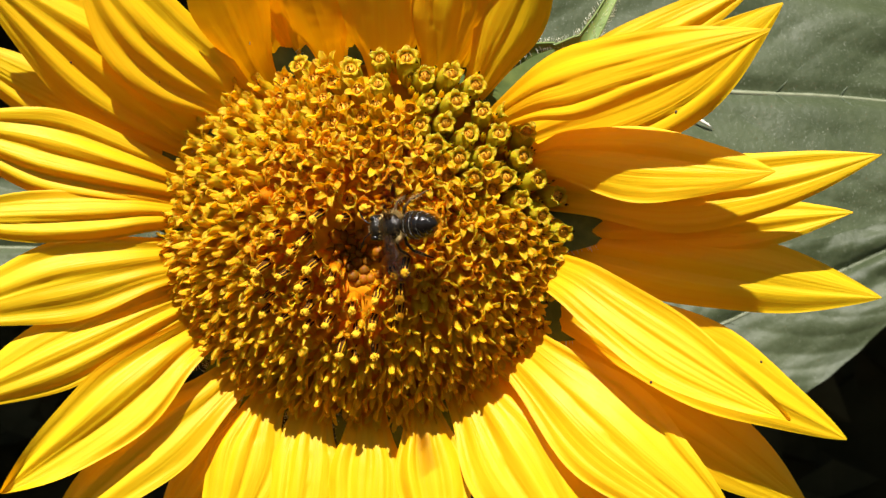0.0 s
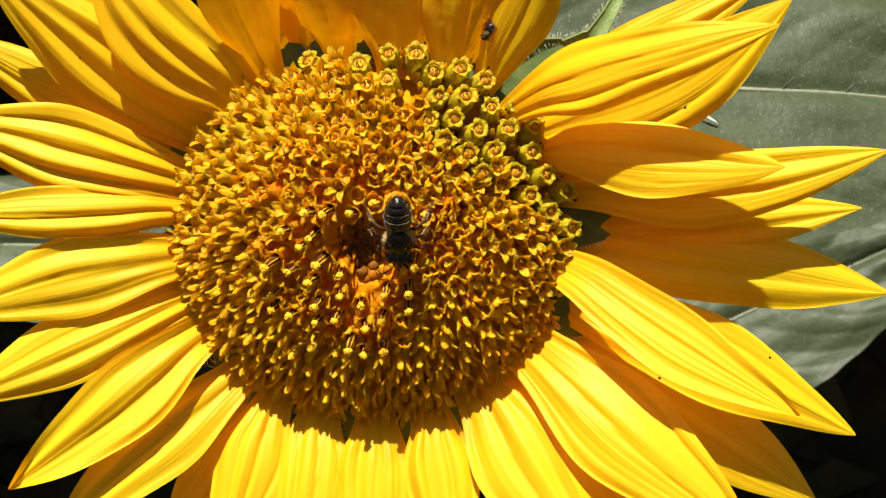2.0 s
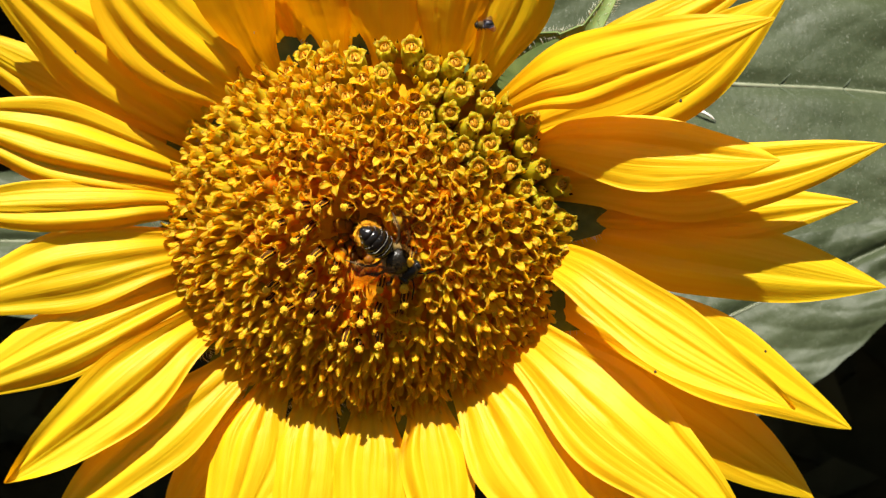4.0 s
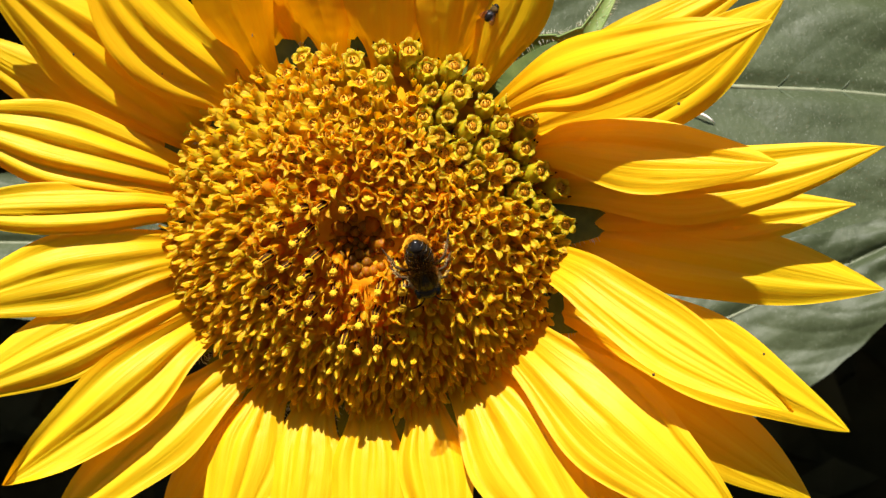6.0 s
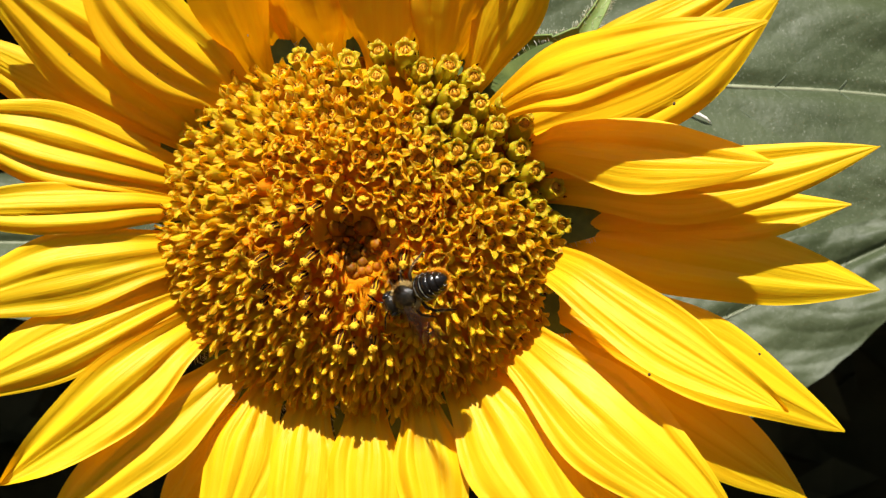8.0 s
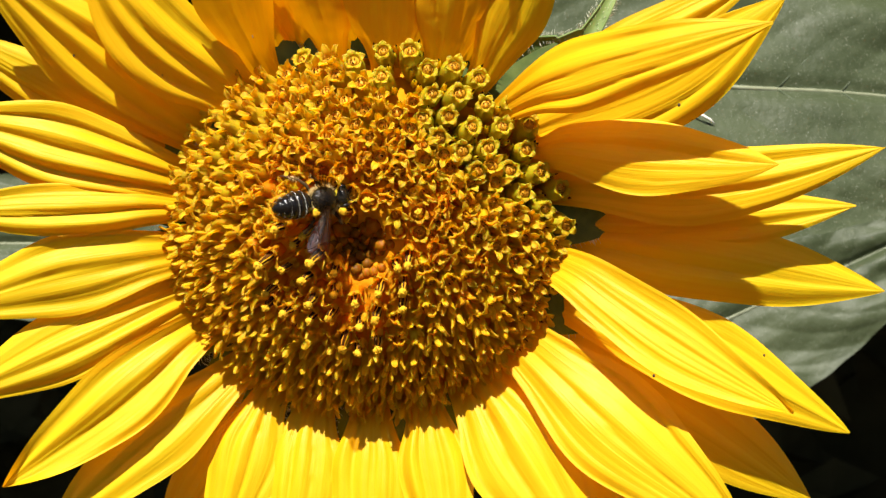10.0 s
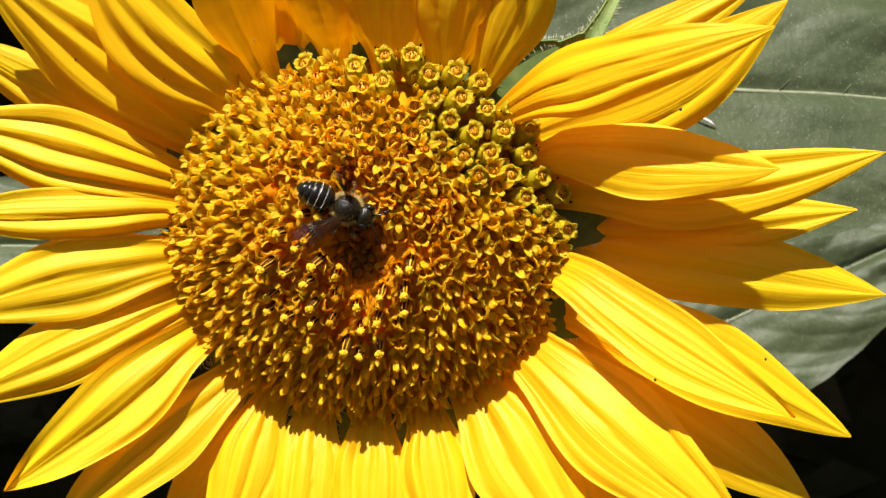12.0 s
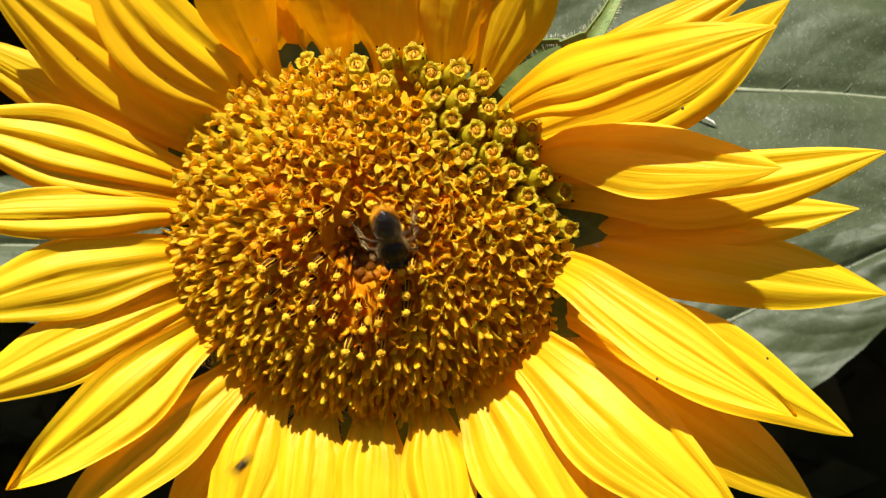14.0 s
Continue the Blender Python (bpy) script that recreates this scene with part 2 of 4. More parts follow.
petal((-1.1, 2.1, 31.3), (-2.8, -14.7, 47.2), 10.2, 0.0, 0, foot=0.24, arch=0.03, widest=0.66, point=0.6, ridge=0.75)  # upper, behind
petal((-11.7, 1.9, 33.0), (-14.7, -14.3, 47.3), 9.8, 0.0, 0, foot=0.24, arch=0.03, widest=0.66, point=0.6, ridge=0.75)  # upper, behind
petal((-5.3, -2.5, 31.4), (-8.5, -17.0, 46.6), 11.3, 0.0, 0, foot=0.24, arch=0.03, widest=0.66, point=0.6, ridge=0.75)  # upper
petal((4.2, -4.1, 29.2), (3.3, -17.8, 46.4), 14.3, 0.0, 0, foot=0.24, arch=0.03, widest=0.66, point=0.6, ridge=0.75)  # upper
petal((13.5, -4.0, 29.2), (16.7, -18.2, 46.3), 14.1, 0.0, 0, foot=0.24, arch=0.03, widest=0.66, point=0.6, ridge=0.75)  # upper
petal((19.9, -3.2, 26.3), (29.8, -20.8, 45.8), 11.8, 0.0, 0, foot=0.24, arch=0.03, widest=0.66, point=0.6, ridge=0.75)  # upper
petal((29.0, -0.8, 25.2), (68.6, -12.3, 44.6), 9.0, 0.8, 0, foot=0.25)  # upper right, behind
petal((26.9, -3.2, 17.9), (69.4, -21.3, 38.5), 14.8, 4.4, 0, arch=0.03, ribs=3.5)  # upper right, behind
petal((24.0, -11.0, 23.0), (64.5, -33.2, 32.5), 11.8, -0.3, 0, arch=0.07, widest=0.34, foot=0.26, ribs=3.4)  # upper right
petal((28.1, -5.3, 15.8), (68.2, -21.1, 11.3), 12.5, 0.8, 0, foot=0.22)  # right
petal((30.8, 0.3, 9.9), (88.2, -12.2, 14.6), 12.7, 3.7, 0)  # right, behind
petal((33.5, 5.2, 2.6), (86.6, -0.5, 5.2), 10.6, 1.2, 0)  # right, behind
petal((33.7, 5.6, 0.2), (91.6, -0.6, -9.9), 14.6, 0.0, 0)  # right, behind
petal((31.5, -3.2, -2.6), (70.9, -19.8, -29.3), 12.0, 1.3, 0, curl=0.2)  # lower right
petal((31.8, 7.3, -9.3), (84.7, -3.2, -34.6), 15.1, -1.0, 0)  # lower right, behind
petal((30.1, 10.9, -16.1), (80.9, 7.6, -48.6), 17.0, -1.0, 0)  # lower right, behind
petal((26.4, 2.6, -17.5), (64.8, -14.9, -50.8), 18.0, 0.8, 0, ridge=1.8, curl=0.15)  # lower right
petal((18.5, 5.5, -25.1), (40.1, -8.2, -57.0), 19.8, 0.0, 0, ridge=1.3, ribs=3.6)  # lower right
petal((10.4, 7.0, -29.5), (15.0, -2.1, -59.3), 13.1, 0.0, 0, ridge=1.3, ribs=3.6)  # lower
petal((0.6, 8.4, -31.7), (0.2, 0.1, -59.8), 13.7, 0.0, 0, ridge=1.3, ribs=3.6)  # lower
petal((-9.9, 9.3, -30.7), (-13.1, 1.2, -59.1), 13.7, 0.0, 0, ridge=1.3, ribs=3.6)  # lower
petal((-18.1, 9.6, -27.9), (-26.7, 1.5, -57.1), 13.2, 0.0, 0, ridge=1.3, ribs=3.6)  # lower left
petal((-22.1, 14.0, -30.7), (-38.4, 12.4, -56.3), 11.5, 0.0, 0)  # lower left, behind
petal((-22.7, 7.8, -23.9), (-55.7, -1.1, -52.1), 13.1, 0.0, 0, curl=0.2)  # lower left
petal((-29.0, 5.0, -15.3), (-62.5, -5.1, -43.7), 13.6, -1.0, 0, curl=0.32)  # lower left
petal((-31.5, 4.1, -9.2), (-72.4, -4.6, -28.8), 13.1, 0.0, 0, ridge=1.4, ribs=3.2)  # left, lower
petal((-31.6, 2.1, -2.6), (-73.9, -6.1, -13.5), 14.0, 1.0, 0, ridge=1.4, ribs=3.2)  # left
petal((-32.4, 0.9, 5.2), (-74.1, -8.2, 3.5), 9.3, 0.0, 0)  # left
petal((-31.9, 0.7, 9.4), (-75.5, -7.0, 20.1), 15.2, 1.0, -13, ridge=1.6, ribs=3.7)  # left
petal((-32.8, 8.5, 14.0), (-73.5, -4.3, 35.5), 12.1, 0.0, -15, ridge=1.4, ribs=3.2)  # left, behind
petal((-29.5, 3.7, 17.5), (-63.8, -14.6, 44.9), 17.5, 0.5, -12, ridge=1.7, ribs=3.7)  # upper left
petal((-24.9, 9.9, 22.2), (-60.6, -1.2, 48.0), 10.9, 0.0, 0)  # upper left, behind
petal((-20.4, -1.7, 23.5), (-45.9, -18.5, 49.2), 16.4, -3.2, 0, ridge=1.6, ribs=3.7)  # upper left
petal((26.1, 7.3, -25.2), (53.8, -1.2, -57.5), 13.1, 0.0, 0)  # lower right, behind


CORE = Vector((-0.8, 0, -2.0))      # the youngest florets, where the spirals start
RIM_MID, RIM_WIDE, RIM_HIGH = Vector((0.7, 0, 0.7)), 36.6, 33.6


def tilt_plane(x, z):
    return -(0.20 * z + 0.07 * x)


def rim_share(x, z):
    """0 at the core, 1 at the rim of the disc."""
    return math.hypot((x - RIM_MID.x) / RIM_WIDE, (z - RIM_MID.z) / RIM_HIGH)


def tip_depth(x, z):
    """Where the florets end: a dome that falls off steeply at its rim, with a hollow at its middle."""
    hollow = math.exp(-((x - CORE.x) ** 2 + (z - CORE.z) ** 2) / 22)
    return tilt_plane(x, z) + 2.0 * max(0.0, -z / 33) ** 3 - 1.2 - 10.6 * max(0.0, 1 - rim_share(x, z) ** 2.4) + 5.0 * hollow


def lobes(made, z0, r0, count, length, lean, width, mat, rng, curl=0.5, loose=0.25, sharp=0.5, thick=0.30):
    """The free tips of a floret's crown: thick little tongues with raised edges, a mesh each."""
    spin = rng.uniform(0, 6.28)
    for i in range(count):
        a = 2 * math.pi * (i + rng.uniform(-0.12, 0.12)) / count + spin
        out, side = Vector((math.cos(a), math.sin(a), 0)), Vector((-math.sin(a), math.cos(a), 0))
        tilt = lean + rng.uniform(-loose, loose)
        ln = length * rng.uniform(0.82, 1.18)
        skew = rng.uniform(-0.25, 0.25)

        def at(s, t, under=0.0):
            w = width * (1.02 + 0.2 * math.sin(3.1 * s) + 0.08 * math.sin(11 * s + 2.0 * i)) * max(0.0, 1 - s ** (3.6 if sharp < 0.7 else 2.4)) ** sharp if s < 1 else 0.03
            ang = tilt + curl * s * s
            p = out * (r0 + ln * s * math.sin(tilt + curl * s * s * 0.5)) + Vector((0, 0, z0 + ln * s * math.cos(tilt + curl * s * s * 0.5)))
            nrm = out * -math.cos(ang) + Vector((0, 0, math.sin(ang)))
            return p + side * (w * t + skew * s * s) + nrm * (0.22 * t * t - under * (1 - 0.35 * t * t))

        bm = bmesh.new()
        made.append(("lobe", bm))
        top = sheet(bm, lambda s, t: at(s, t), 5, 4, mat)
        low = sheet(bm, lambda s, t: at(s, t, thick * (1 - s * 0.45)), 5, 4, mat)
        for u in range(5):
            for rows_a, rows_b, j in ((top, low, 0), (low, top, 4)):
                f = bm.faces.new((rows_a[u][j], rows_a[u + 1][j], rows_b[u + 1][j], rows_b[u][j]))
                f.smooth, f.material_index = True, mat
        for j in range(4):
            f = bm.faces.new((top[5][j], top[5][j + 1], low[5][j + 1], low[5][j]))
            f.smooth, f.material_index = True, mat


def body(bm, length, rings, mat, sides=10, bend=0.0, ribs=0.05):
    """The hollow, faintly five-ribbed pipe of a floret, from z = -length up to its mouth at 0; its foot bends to +x."""
    pts = [(bend * (length * (1 - f)) ** 2, 0, -length * (1 - f)) for f, _ in rings]
    made = tube(bm, pts, [r for _, r in rings], sides, mat, cap=False)
    for ring, (x, _, _) in zip(made, pts):
        for k, v in enumerate(ring):
            q = 1 + ribs * (1 if k % 2 else -1)
            v.co.x, v.co.y = x + (v.co.x - x) * q, v.co.y * q


def curl_arm(made, rng, z0, a, mat, r=0.62, turn=3.6, thick=0.2):
    """One rolled-back branch of a stigma."""
    bm = bmesh.new()
    made.append(("stigma_arm", bm))
    out, up = Vector((math.cos(a), math.sin(a), 0)), Vector((0, 0, 1))
    side = Vector((-math.sin(a), math.cos(a), 0)) * rng.uniform(-0.5, 0.5)
    pts = []
    for i in range(8):
        u = i / 7 * turn
        pts.append(up * (z0 + r * math.sin(u) * (1 - 0.3 * i / 7)) + out * (r * (1 - math.cos(u)) * (1 - 0.12 * i / 7) + 0.1) + side * (i / 7) * r)
    tube(bm, pts, [thick * (1 - 0.35 * i / 7) for i in range(8)], 6, mat)


def stubs(bm, rng, count, reach, mats_in, r=0.14):
    """Withered anthers in a floret's throat: one ragged ring."""
    n = count * 3
    rings = []
    for z, r0 in ((-1.2, 0.32), (-0.35, 0.55), (0.0, 0.5)):
        rings.append([bm.verts.new((r0 * math.cos(6.283 * k / n), r0 * math.sin(6.283 * k / n), z)) for k in range(n)])
    for k, v in enumerate(rings[2]):
        tooth = k % 3 == 1
        q = rng.uniform(0.35, 1.3) if tooth else 0.95
        v.co = Vector((v.co.x * q, v.co.y * q, rng.uniform(0.2, reach + 0.3) if tooth else -0.3 - r))
    for lower, upper in zip(rings, rings[1:]):
        for k in range(n):
            f = bm.faces.new((lower[k], lower[(k + 1) % n], upper[(k + 1) % n], upper[k]))
            f.smooth, f.material_index = True, rng.choice(mats_in)


def floret_mesh(kind, seed, bend=1.0):
    rng = random.Random(seed * 3 + len(kind))
    bm, inner, made = bmesh.new(), bmesh.new(), []
    mats = [COROLLA, TUBE, ANTHER, THROAT, POLLEN, STIGMA, GREEN_TUBE, CUP, BUD, BARE, OLIVE, SHAFT, YOUNG, RIPE]
    if kind == "open":          # ripened: a wide green foot, a short rolled crown
        body(bm, 9, [(0, 1.0), (0.4, 1.75), (0.66, 1.88), (0.80, 1.75), (0.88, 1.42), (0.94, 1.15), (1, 1.1)], 10, 14, 0, 0.03)
        lobes(made, -0.35, 0.95, 5, rng.uniform(0.85, 1.05), 0.15, 0.62, 13, rng, 2.0, 0.2, 0.42, 0.4)
        tube(bm, [(0, 0, -3), (0, 0, -0.45)], [0.8, 0.86], 10, 3)
        stubs(inner, rng, 6, 0.25, (2, 3, 3, 5))
        for a in (0.4, 2.2, 4.4):      # dark-tipped chaff round the floret
            a += rng.uniform(-0.3, 0.3)
            q = Vector((math.cos(a), math.sin(a), 0))
            tube(bm, [q * 2.1 + Vector((0, 0, -5)), q * 2.45 + Vector((0, 0, -2.6)), q * 2.6 + Vector((0, 0, -1.6))], [0.7, 0.5, 0.2], 5, 6)
            tube(bm, [q * 2.6 + Vector((0, 0, -1.65)), q * 2.75 + Vector((0, 0, -0.9))], [0.2, 0.02], 5, 2)
    elif kind == "half":        # faded, still plump and lime
        w = rng.uniform(0.98, 1.12)
        body(bm, 8.5, [(0, 0.8), (0.35, 1.2), (0.6, 1.38), (0.78, 1.32), (0.90, w * 0.98), (1, w)], (6, 9, 6, 12)[seed % 4], 12, 0.02 * bend)
        lobes(made, -0.3, w * 0.9, 5, rng.uniform(1.4, 1.75), 0.25, 0.50, (7, 12)[seed % 2], rng, rng.uniform(0.3, 1.0), 0.22, 0.58, 0.3)
        tube(bm, [(0, 0, -3), (0, 0, -0.5)], [w * 0.8, w * 0.84], 10, 3)
        stubs(inner, rng, 5, 0.5, (2, 3, 3, 5))
    elif kind == "stigma":
        w = rng.uniform(0.95, 1.12)
        body(bm, 8, [(0, 0.6), (0.35, 1.2), (0.60, 1.6), (0.78, 1.55), (0.91, w * 1.12), (1, w)], (9, 9, 1)[seed % 3], 10, 0.06 * bend)
        lobes(made, -0.25, w * 0.9, 5, rng.uniform(1.4, 1.8), rng.uniform(0.1, 0.35), 0.48, (7, 7, 0)[seed % 3], rng, rng.uniform(0.6, 1.6), 0.38, 0.6, 0.26)
        tube(bm, [(0, 0, -2), (0, 0, -0.55)], [w * 0.85, w * 0.88], 8, 3)
        stubs(inner, rng, 6, 0.8, (2, 3, 5, 0), 0.12)
        if seed % 4:
            a = rng.uniform(0, 6.28)
            style = bmesh.new()
            made.append(("style", style))
            tube(style, [(0, 0, -0.8), (0.1, 0, 1.1)], [0.24, 0.2], 6, 5)
            curl_arm(made, rng, 1.0, a, 5, rng.uniform(0.5, 0.85), rng.uniform(2.2, 3.6), 0.24)
            if seed % 4 != 3:
                curl_arm(made, rng, 1.0, a + rng.uniform(2, 3.5), 5, rng.uniform(0.4, 0.7), rng.uniform(2.2, 3.4), 0.22)
    elif kind == "young":       # crown of five upright pointed tongues
        w = rng.uniform(0.95, 1.1)
        body(bm, 8, [(0, 0.5), (0.35, 0.95), (0.60, 1.15), (0.82, 1.2), (0.93, w * 1.05), (1, w)], (9, 9, 12)[seed % 3], 10, 0.06 * bend)
        lobes(made, -0.25, w * 0.92, 5, rng.uniform(1.85, 2.3), 0.22, 0.46, (12, 12, 7)[seed % 3], rng, rng.uniform(0.1, 0.4), 0.12, 0.62, 0.30)
        tube(bm, [(0, 0, -2), (0, 0, -0.4)], [w * 0.85, w * 0.9], 8, 3)
        stubs(inner, rng, 3, 0.7, (3, 5))
        if seed % 3 == 0:
            curl_arm(made, rng, 0.5, rng.uniform(0, 6.28), 5, 0.5, 2.6, 0.2)
    elif kind == "star":        # open crown of five blunt tongues
        w = rng.uniform(0.95, 1.1)
        body(bm, 8, [(0, 0.5), (0.35, 1.1), (0.60, 1.45), (0.80, 1.4), (0.92, w * 1.08), (1, w)], (9, 9, 12)[seed % 3], 10, 0.05 * bend)
        lobes(made, -0.25, w * 0.92, 5, rng.uniform(1.5, 1.85), 0.28, 0.50, (12, 7, 7)[seed % 3], rng, rng.uniform(0.4, 0.9), 0.16, 0.6, 0.32)
        tube(bm, [(0, 0, -2), (0, 0, -0.5)], [w * 0.85, w * 0.9], 8, 3)
        stubs(inner, rng, 4, 0.5, (2, 3, 5))
    elif kind == "cup":         # wide orange bell with a knob of pollen in it
        w = rng.uniform(1.12, 1.28)
        body(bm, 8, [(0, 0.9), (0.35, 1.6), (0.60, 1.95), (0.78, 1.75), (0.91, w * 1.1), (1, w * 1.08)], 1, 10, 0.03 * bend)
        lobes(made, -0.35, w * 0.98, 5, rng.uniform(0.8, 1.05), 0.12, 0.62, (0, 7)[seed % 3 == 0], rng, rng.uniform(0.7, 1.5), 0.22, 0.42, 0.36)
        tube(bm, [(0, 0, -2), (0, 0, -0.7)], [w * 0.85, w * 0.9], 9, 3)
        if seed % 3:
            ball = bmesh.new()
            made.append(("pollen", ball))
            blob(ball, (0, 0, 0.05), (0.62, 0.62, 0.45), 4, 3, 1.3, seed * 3.1)
        else:
            stubs(inner, rng, 6, 0.6, (2, 3, 5, 5), 0.17)
        if seed % 4 == 1:
            curl_arm(made, rng, 0.4, rng.uniform(0, 6.28), 5, 0.7, 3.0, 0.24)
    elif kind == "shaft":       # closed tube whose five tips still meet
        body(bm, 8, [(0, 0.6), (0.4, 1.0), (0.7, 1.15), (0.86, 1.1), (0.95, 0.85), (0.99, 0.4), (1, 0.05)], 11, 10, 0.03 * bend, 0.07)
    elif kind == "pollen":      # the dark pipe of anthers pushes out its pollen
        w = rng.uniform(0.95, 1.1)
        body(bm, 7.6, [(0, 0.5), (0.4, 0.8), (0.68, 0.98), (0.84, 1.0), (0.93, w * 0.94), (1, w)], 1, 10, 0.07 * bend)
        lobes(made, -0.15, w * 0.93, 5, rng.uniform(1.5, 1.9), 0.12, 0.47, 0, rng, rng.uniform(0.4, 1.1), 0.3, 0.6, 0.28)
        top, ball = rng.uniform(1.5, 3.4), bmesh.new()
        made.append(("pollen", ball))
        pipe = tube(inner, [(0, 0, -1), (0, 0, top * 0.3), (0, 0, top * 0.65), (0, 0, top)], [0.55, 0.56, 0.53, 0.36], 18, 2)
        for ring in pipe:           # ribbed: dark anthers with paler seams
            for k, v in enumerate(ring):
                if k % 3 == 0:
                    v.co.x, v.co.y = v.co.x * 1.22, v.co.y * 1.22
        for k, f in enumerate(inner.faces):
            f.material_index = (5, 2, 2, 3, 2, 2)[k % 18 % 6]
        blob(ball, (0, 0, top + 0.2), (0.6, 0.6, 0.58), 4, 2, 0.5, seed)
        for i in range(20):
            a, e = rng.uniform(0, 6.28), rng.uniform(-0.4, 1.3)
            d = Vector((math.cos(a) * math.cos(e), math.sin(a) * math.cos(e), math.sin(e)))
            blob(ball, d * 0.58 + Vector((0, 0, top + 0.2)), (0.14, 0.14, 0.14), 4, 1)
    else:                       # tight bud, five-sided
        body(bm, 6, [(0, 0.8), (0.6, 1.1), (0.86, 1.12), (0.95, 0.9), (0.99, 0.45), (1, 0.06)], 8, 10, 0, 0.06)
    if kind not in ("bud", "open", "young"):     # slips of chaff between the florets
        for i in range(4):
            a = 1.57 * i + rng.uniform(-0.4, 0.4)
            q = Vector((math.cos(a), math.sin(a), 0))
            tube(bm, [q * 1.2 + Vector((0, 0, -5.5)), q * 1.55 + Vector((0, 0, -3.4)), q * rng.uniform(1.5, 1.9) + Vector((0, 0, -rng.uniform(1.4, 2.4)))],
                 [0.5, 0.36, 0.03], 5, 1 if kind in ("pollen", "cup", "stigma", "shaft") else rng.choice((9, 12, 6)))
    made = [(kind, bm), ("anther_tube", inner)] + made
    return [(name, finish_floret(name, q, seed, kind, mats)) for name, q in made if q.verts]


def finish_floret(name, bm, seed, kind, mats):
    for v in bm.verts:      # small unevenness of living tissue
        v.co += noise.noise_vector(v.co * 0.9 + Vector((seed * 5.1, 0, 0))) * 0.14
        if kind != "bud":
            v.co += noise.noise_vector(v.co * 2.3 + Vector((0, seed * 3.3, 0))) * 0.10
            v.co += noise.noise_vector(v.co * 4.5 + Vector((0, 0, seed * 2.7))) * 0.09
    bmesh.ops.scale(bm, vec=(MM, MM, MM), verts=bm.verts[:])
    me = bpy.data.meshes.new(name)
    bm.to_mesh(me)
    bm.free()
    for m in mats:
        me.materials.append(m)
    return me


def plant_floret(kind, pieces, m):
    """One floret on the disc: its tube, and its lobes, anthers or stigma as parts of it."""
    ob = new(FLORET_NAMES[kind], pieces[0][1])
    ob.parent, ob.matrix_basis = sunflower, m
    for name, me in pieces[1:]:
        new(name, me).parent = ob


FLORET_NAMES = {"open": "open_floret", "half": "faded_floret", "cup": "cup_floret", "shaft": "closed_floret", "stigma": "stigma_floret",
                "young": "lobed_floret", "star": "star_floret", "pollen": "pollen_floret", "bud": "floret_bud"}


def floret_kind(x, z, rng):
    """What stage a floret has reached: youngest at the core, ripe at the upper right of the rim."""
    u, w = x - CORE.x, z - CORE.z
    r = math.hypot(u, w)
    share = rim_share(x, z)
    ripe = (x * 0.62 + z * 0.78) / 36 + rng.uniform(-0.06, 0.06)
    lime = (x * 0.15 + z * 0.99) / 34 + rng.uniform(-0.08, 0.08)
    shedding = 8.6 + 9.5 * max(0.0, -w / r) + 5.0 * max(0.0, -u / r) + rng.uniform(-1.5, 1.5)
    if r < 4.0:
        return "bud"
    if r < 5.2:
        return "shaft"
    if r < shedding:
        if w > 1.5 and u > -3:
            return "cup" if rng.random() < 0.7 or r > 8 else "pollen"
        return "pollen" if rng.random() < (1.0 if r < 11 else 0.7) else "stigma"
    if ripe > 0.60 or (share > 0.90 and ripe > 0.38):
        return "open"
    if lime > 0.56 or ripe > 0.50:
        return "half"
    if share > 0.6 and (-0.5 * x + 0.85 * z) / 34 > 0.50 + rng.uniform(-0.06, 0.06):
        return "half"
    if r < 15 and ripe > 0.05 and rng.random() < 0.35:
        return "cup"
    if share > 0.56 + 0.25 * max(0.0, lime) + rng.uniform(-0.08, 0.08):
        return "young" if x - max(0.0, -z) < 10 + rng.uniform(-7, 7) else "star"
    return "star" if share > 0.35 and rng.random() < 0.4 else "stigma"


def floret_way(x, z, rng):
    """How a floret leans: outwards, most of all below and on the younger side."""
    lean = Vector((x - 5, 0, z - 10))
    far = max(lean.length, 0.1)
    d = lean / far
    facing = max(0.0, (d.x * 0.75 + d.z * 0.66 + 0.3) / 1.3)
    near = 1 - 0.55 * math.exp(-((x - CORE.x) ** 2 + (z - CORE.z) ** 2) / 110)
    ang = near * radians((57 + 9 * max(0.0, -d.x) + 7 * max(0.0, -d.z)) * (1 - math.exp(-far / 17)) * (1 - 0.62 * facing))
    way = Vector((0, -1, 0)) * math.cos(ang) + lean / far * math.sin(ang)
    return (way + Vector((rng.uniform(-1, 1), rng.uniform(-1, 1), rng.uniform(-1, 1))) * 0.17).normalized(), ang


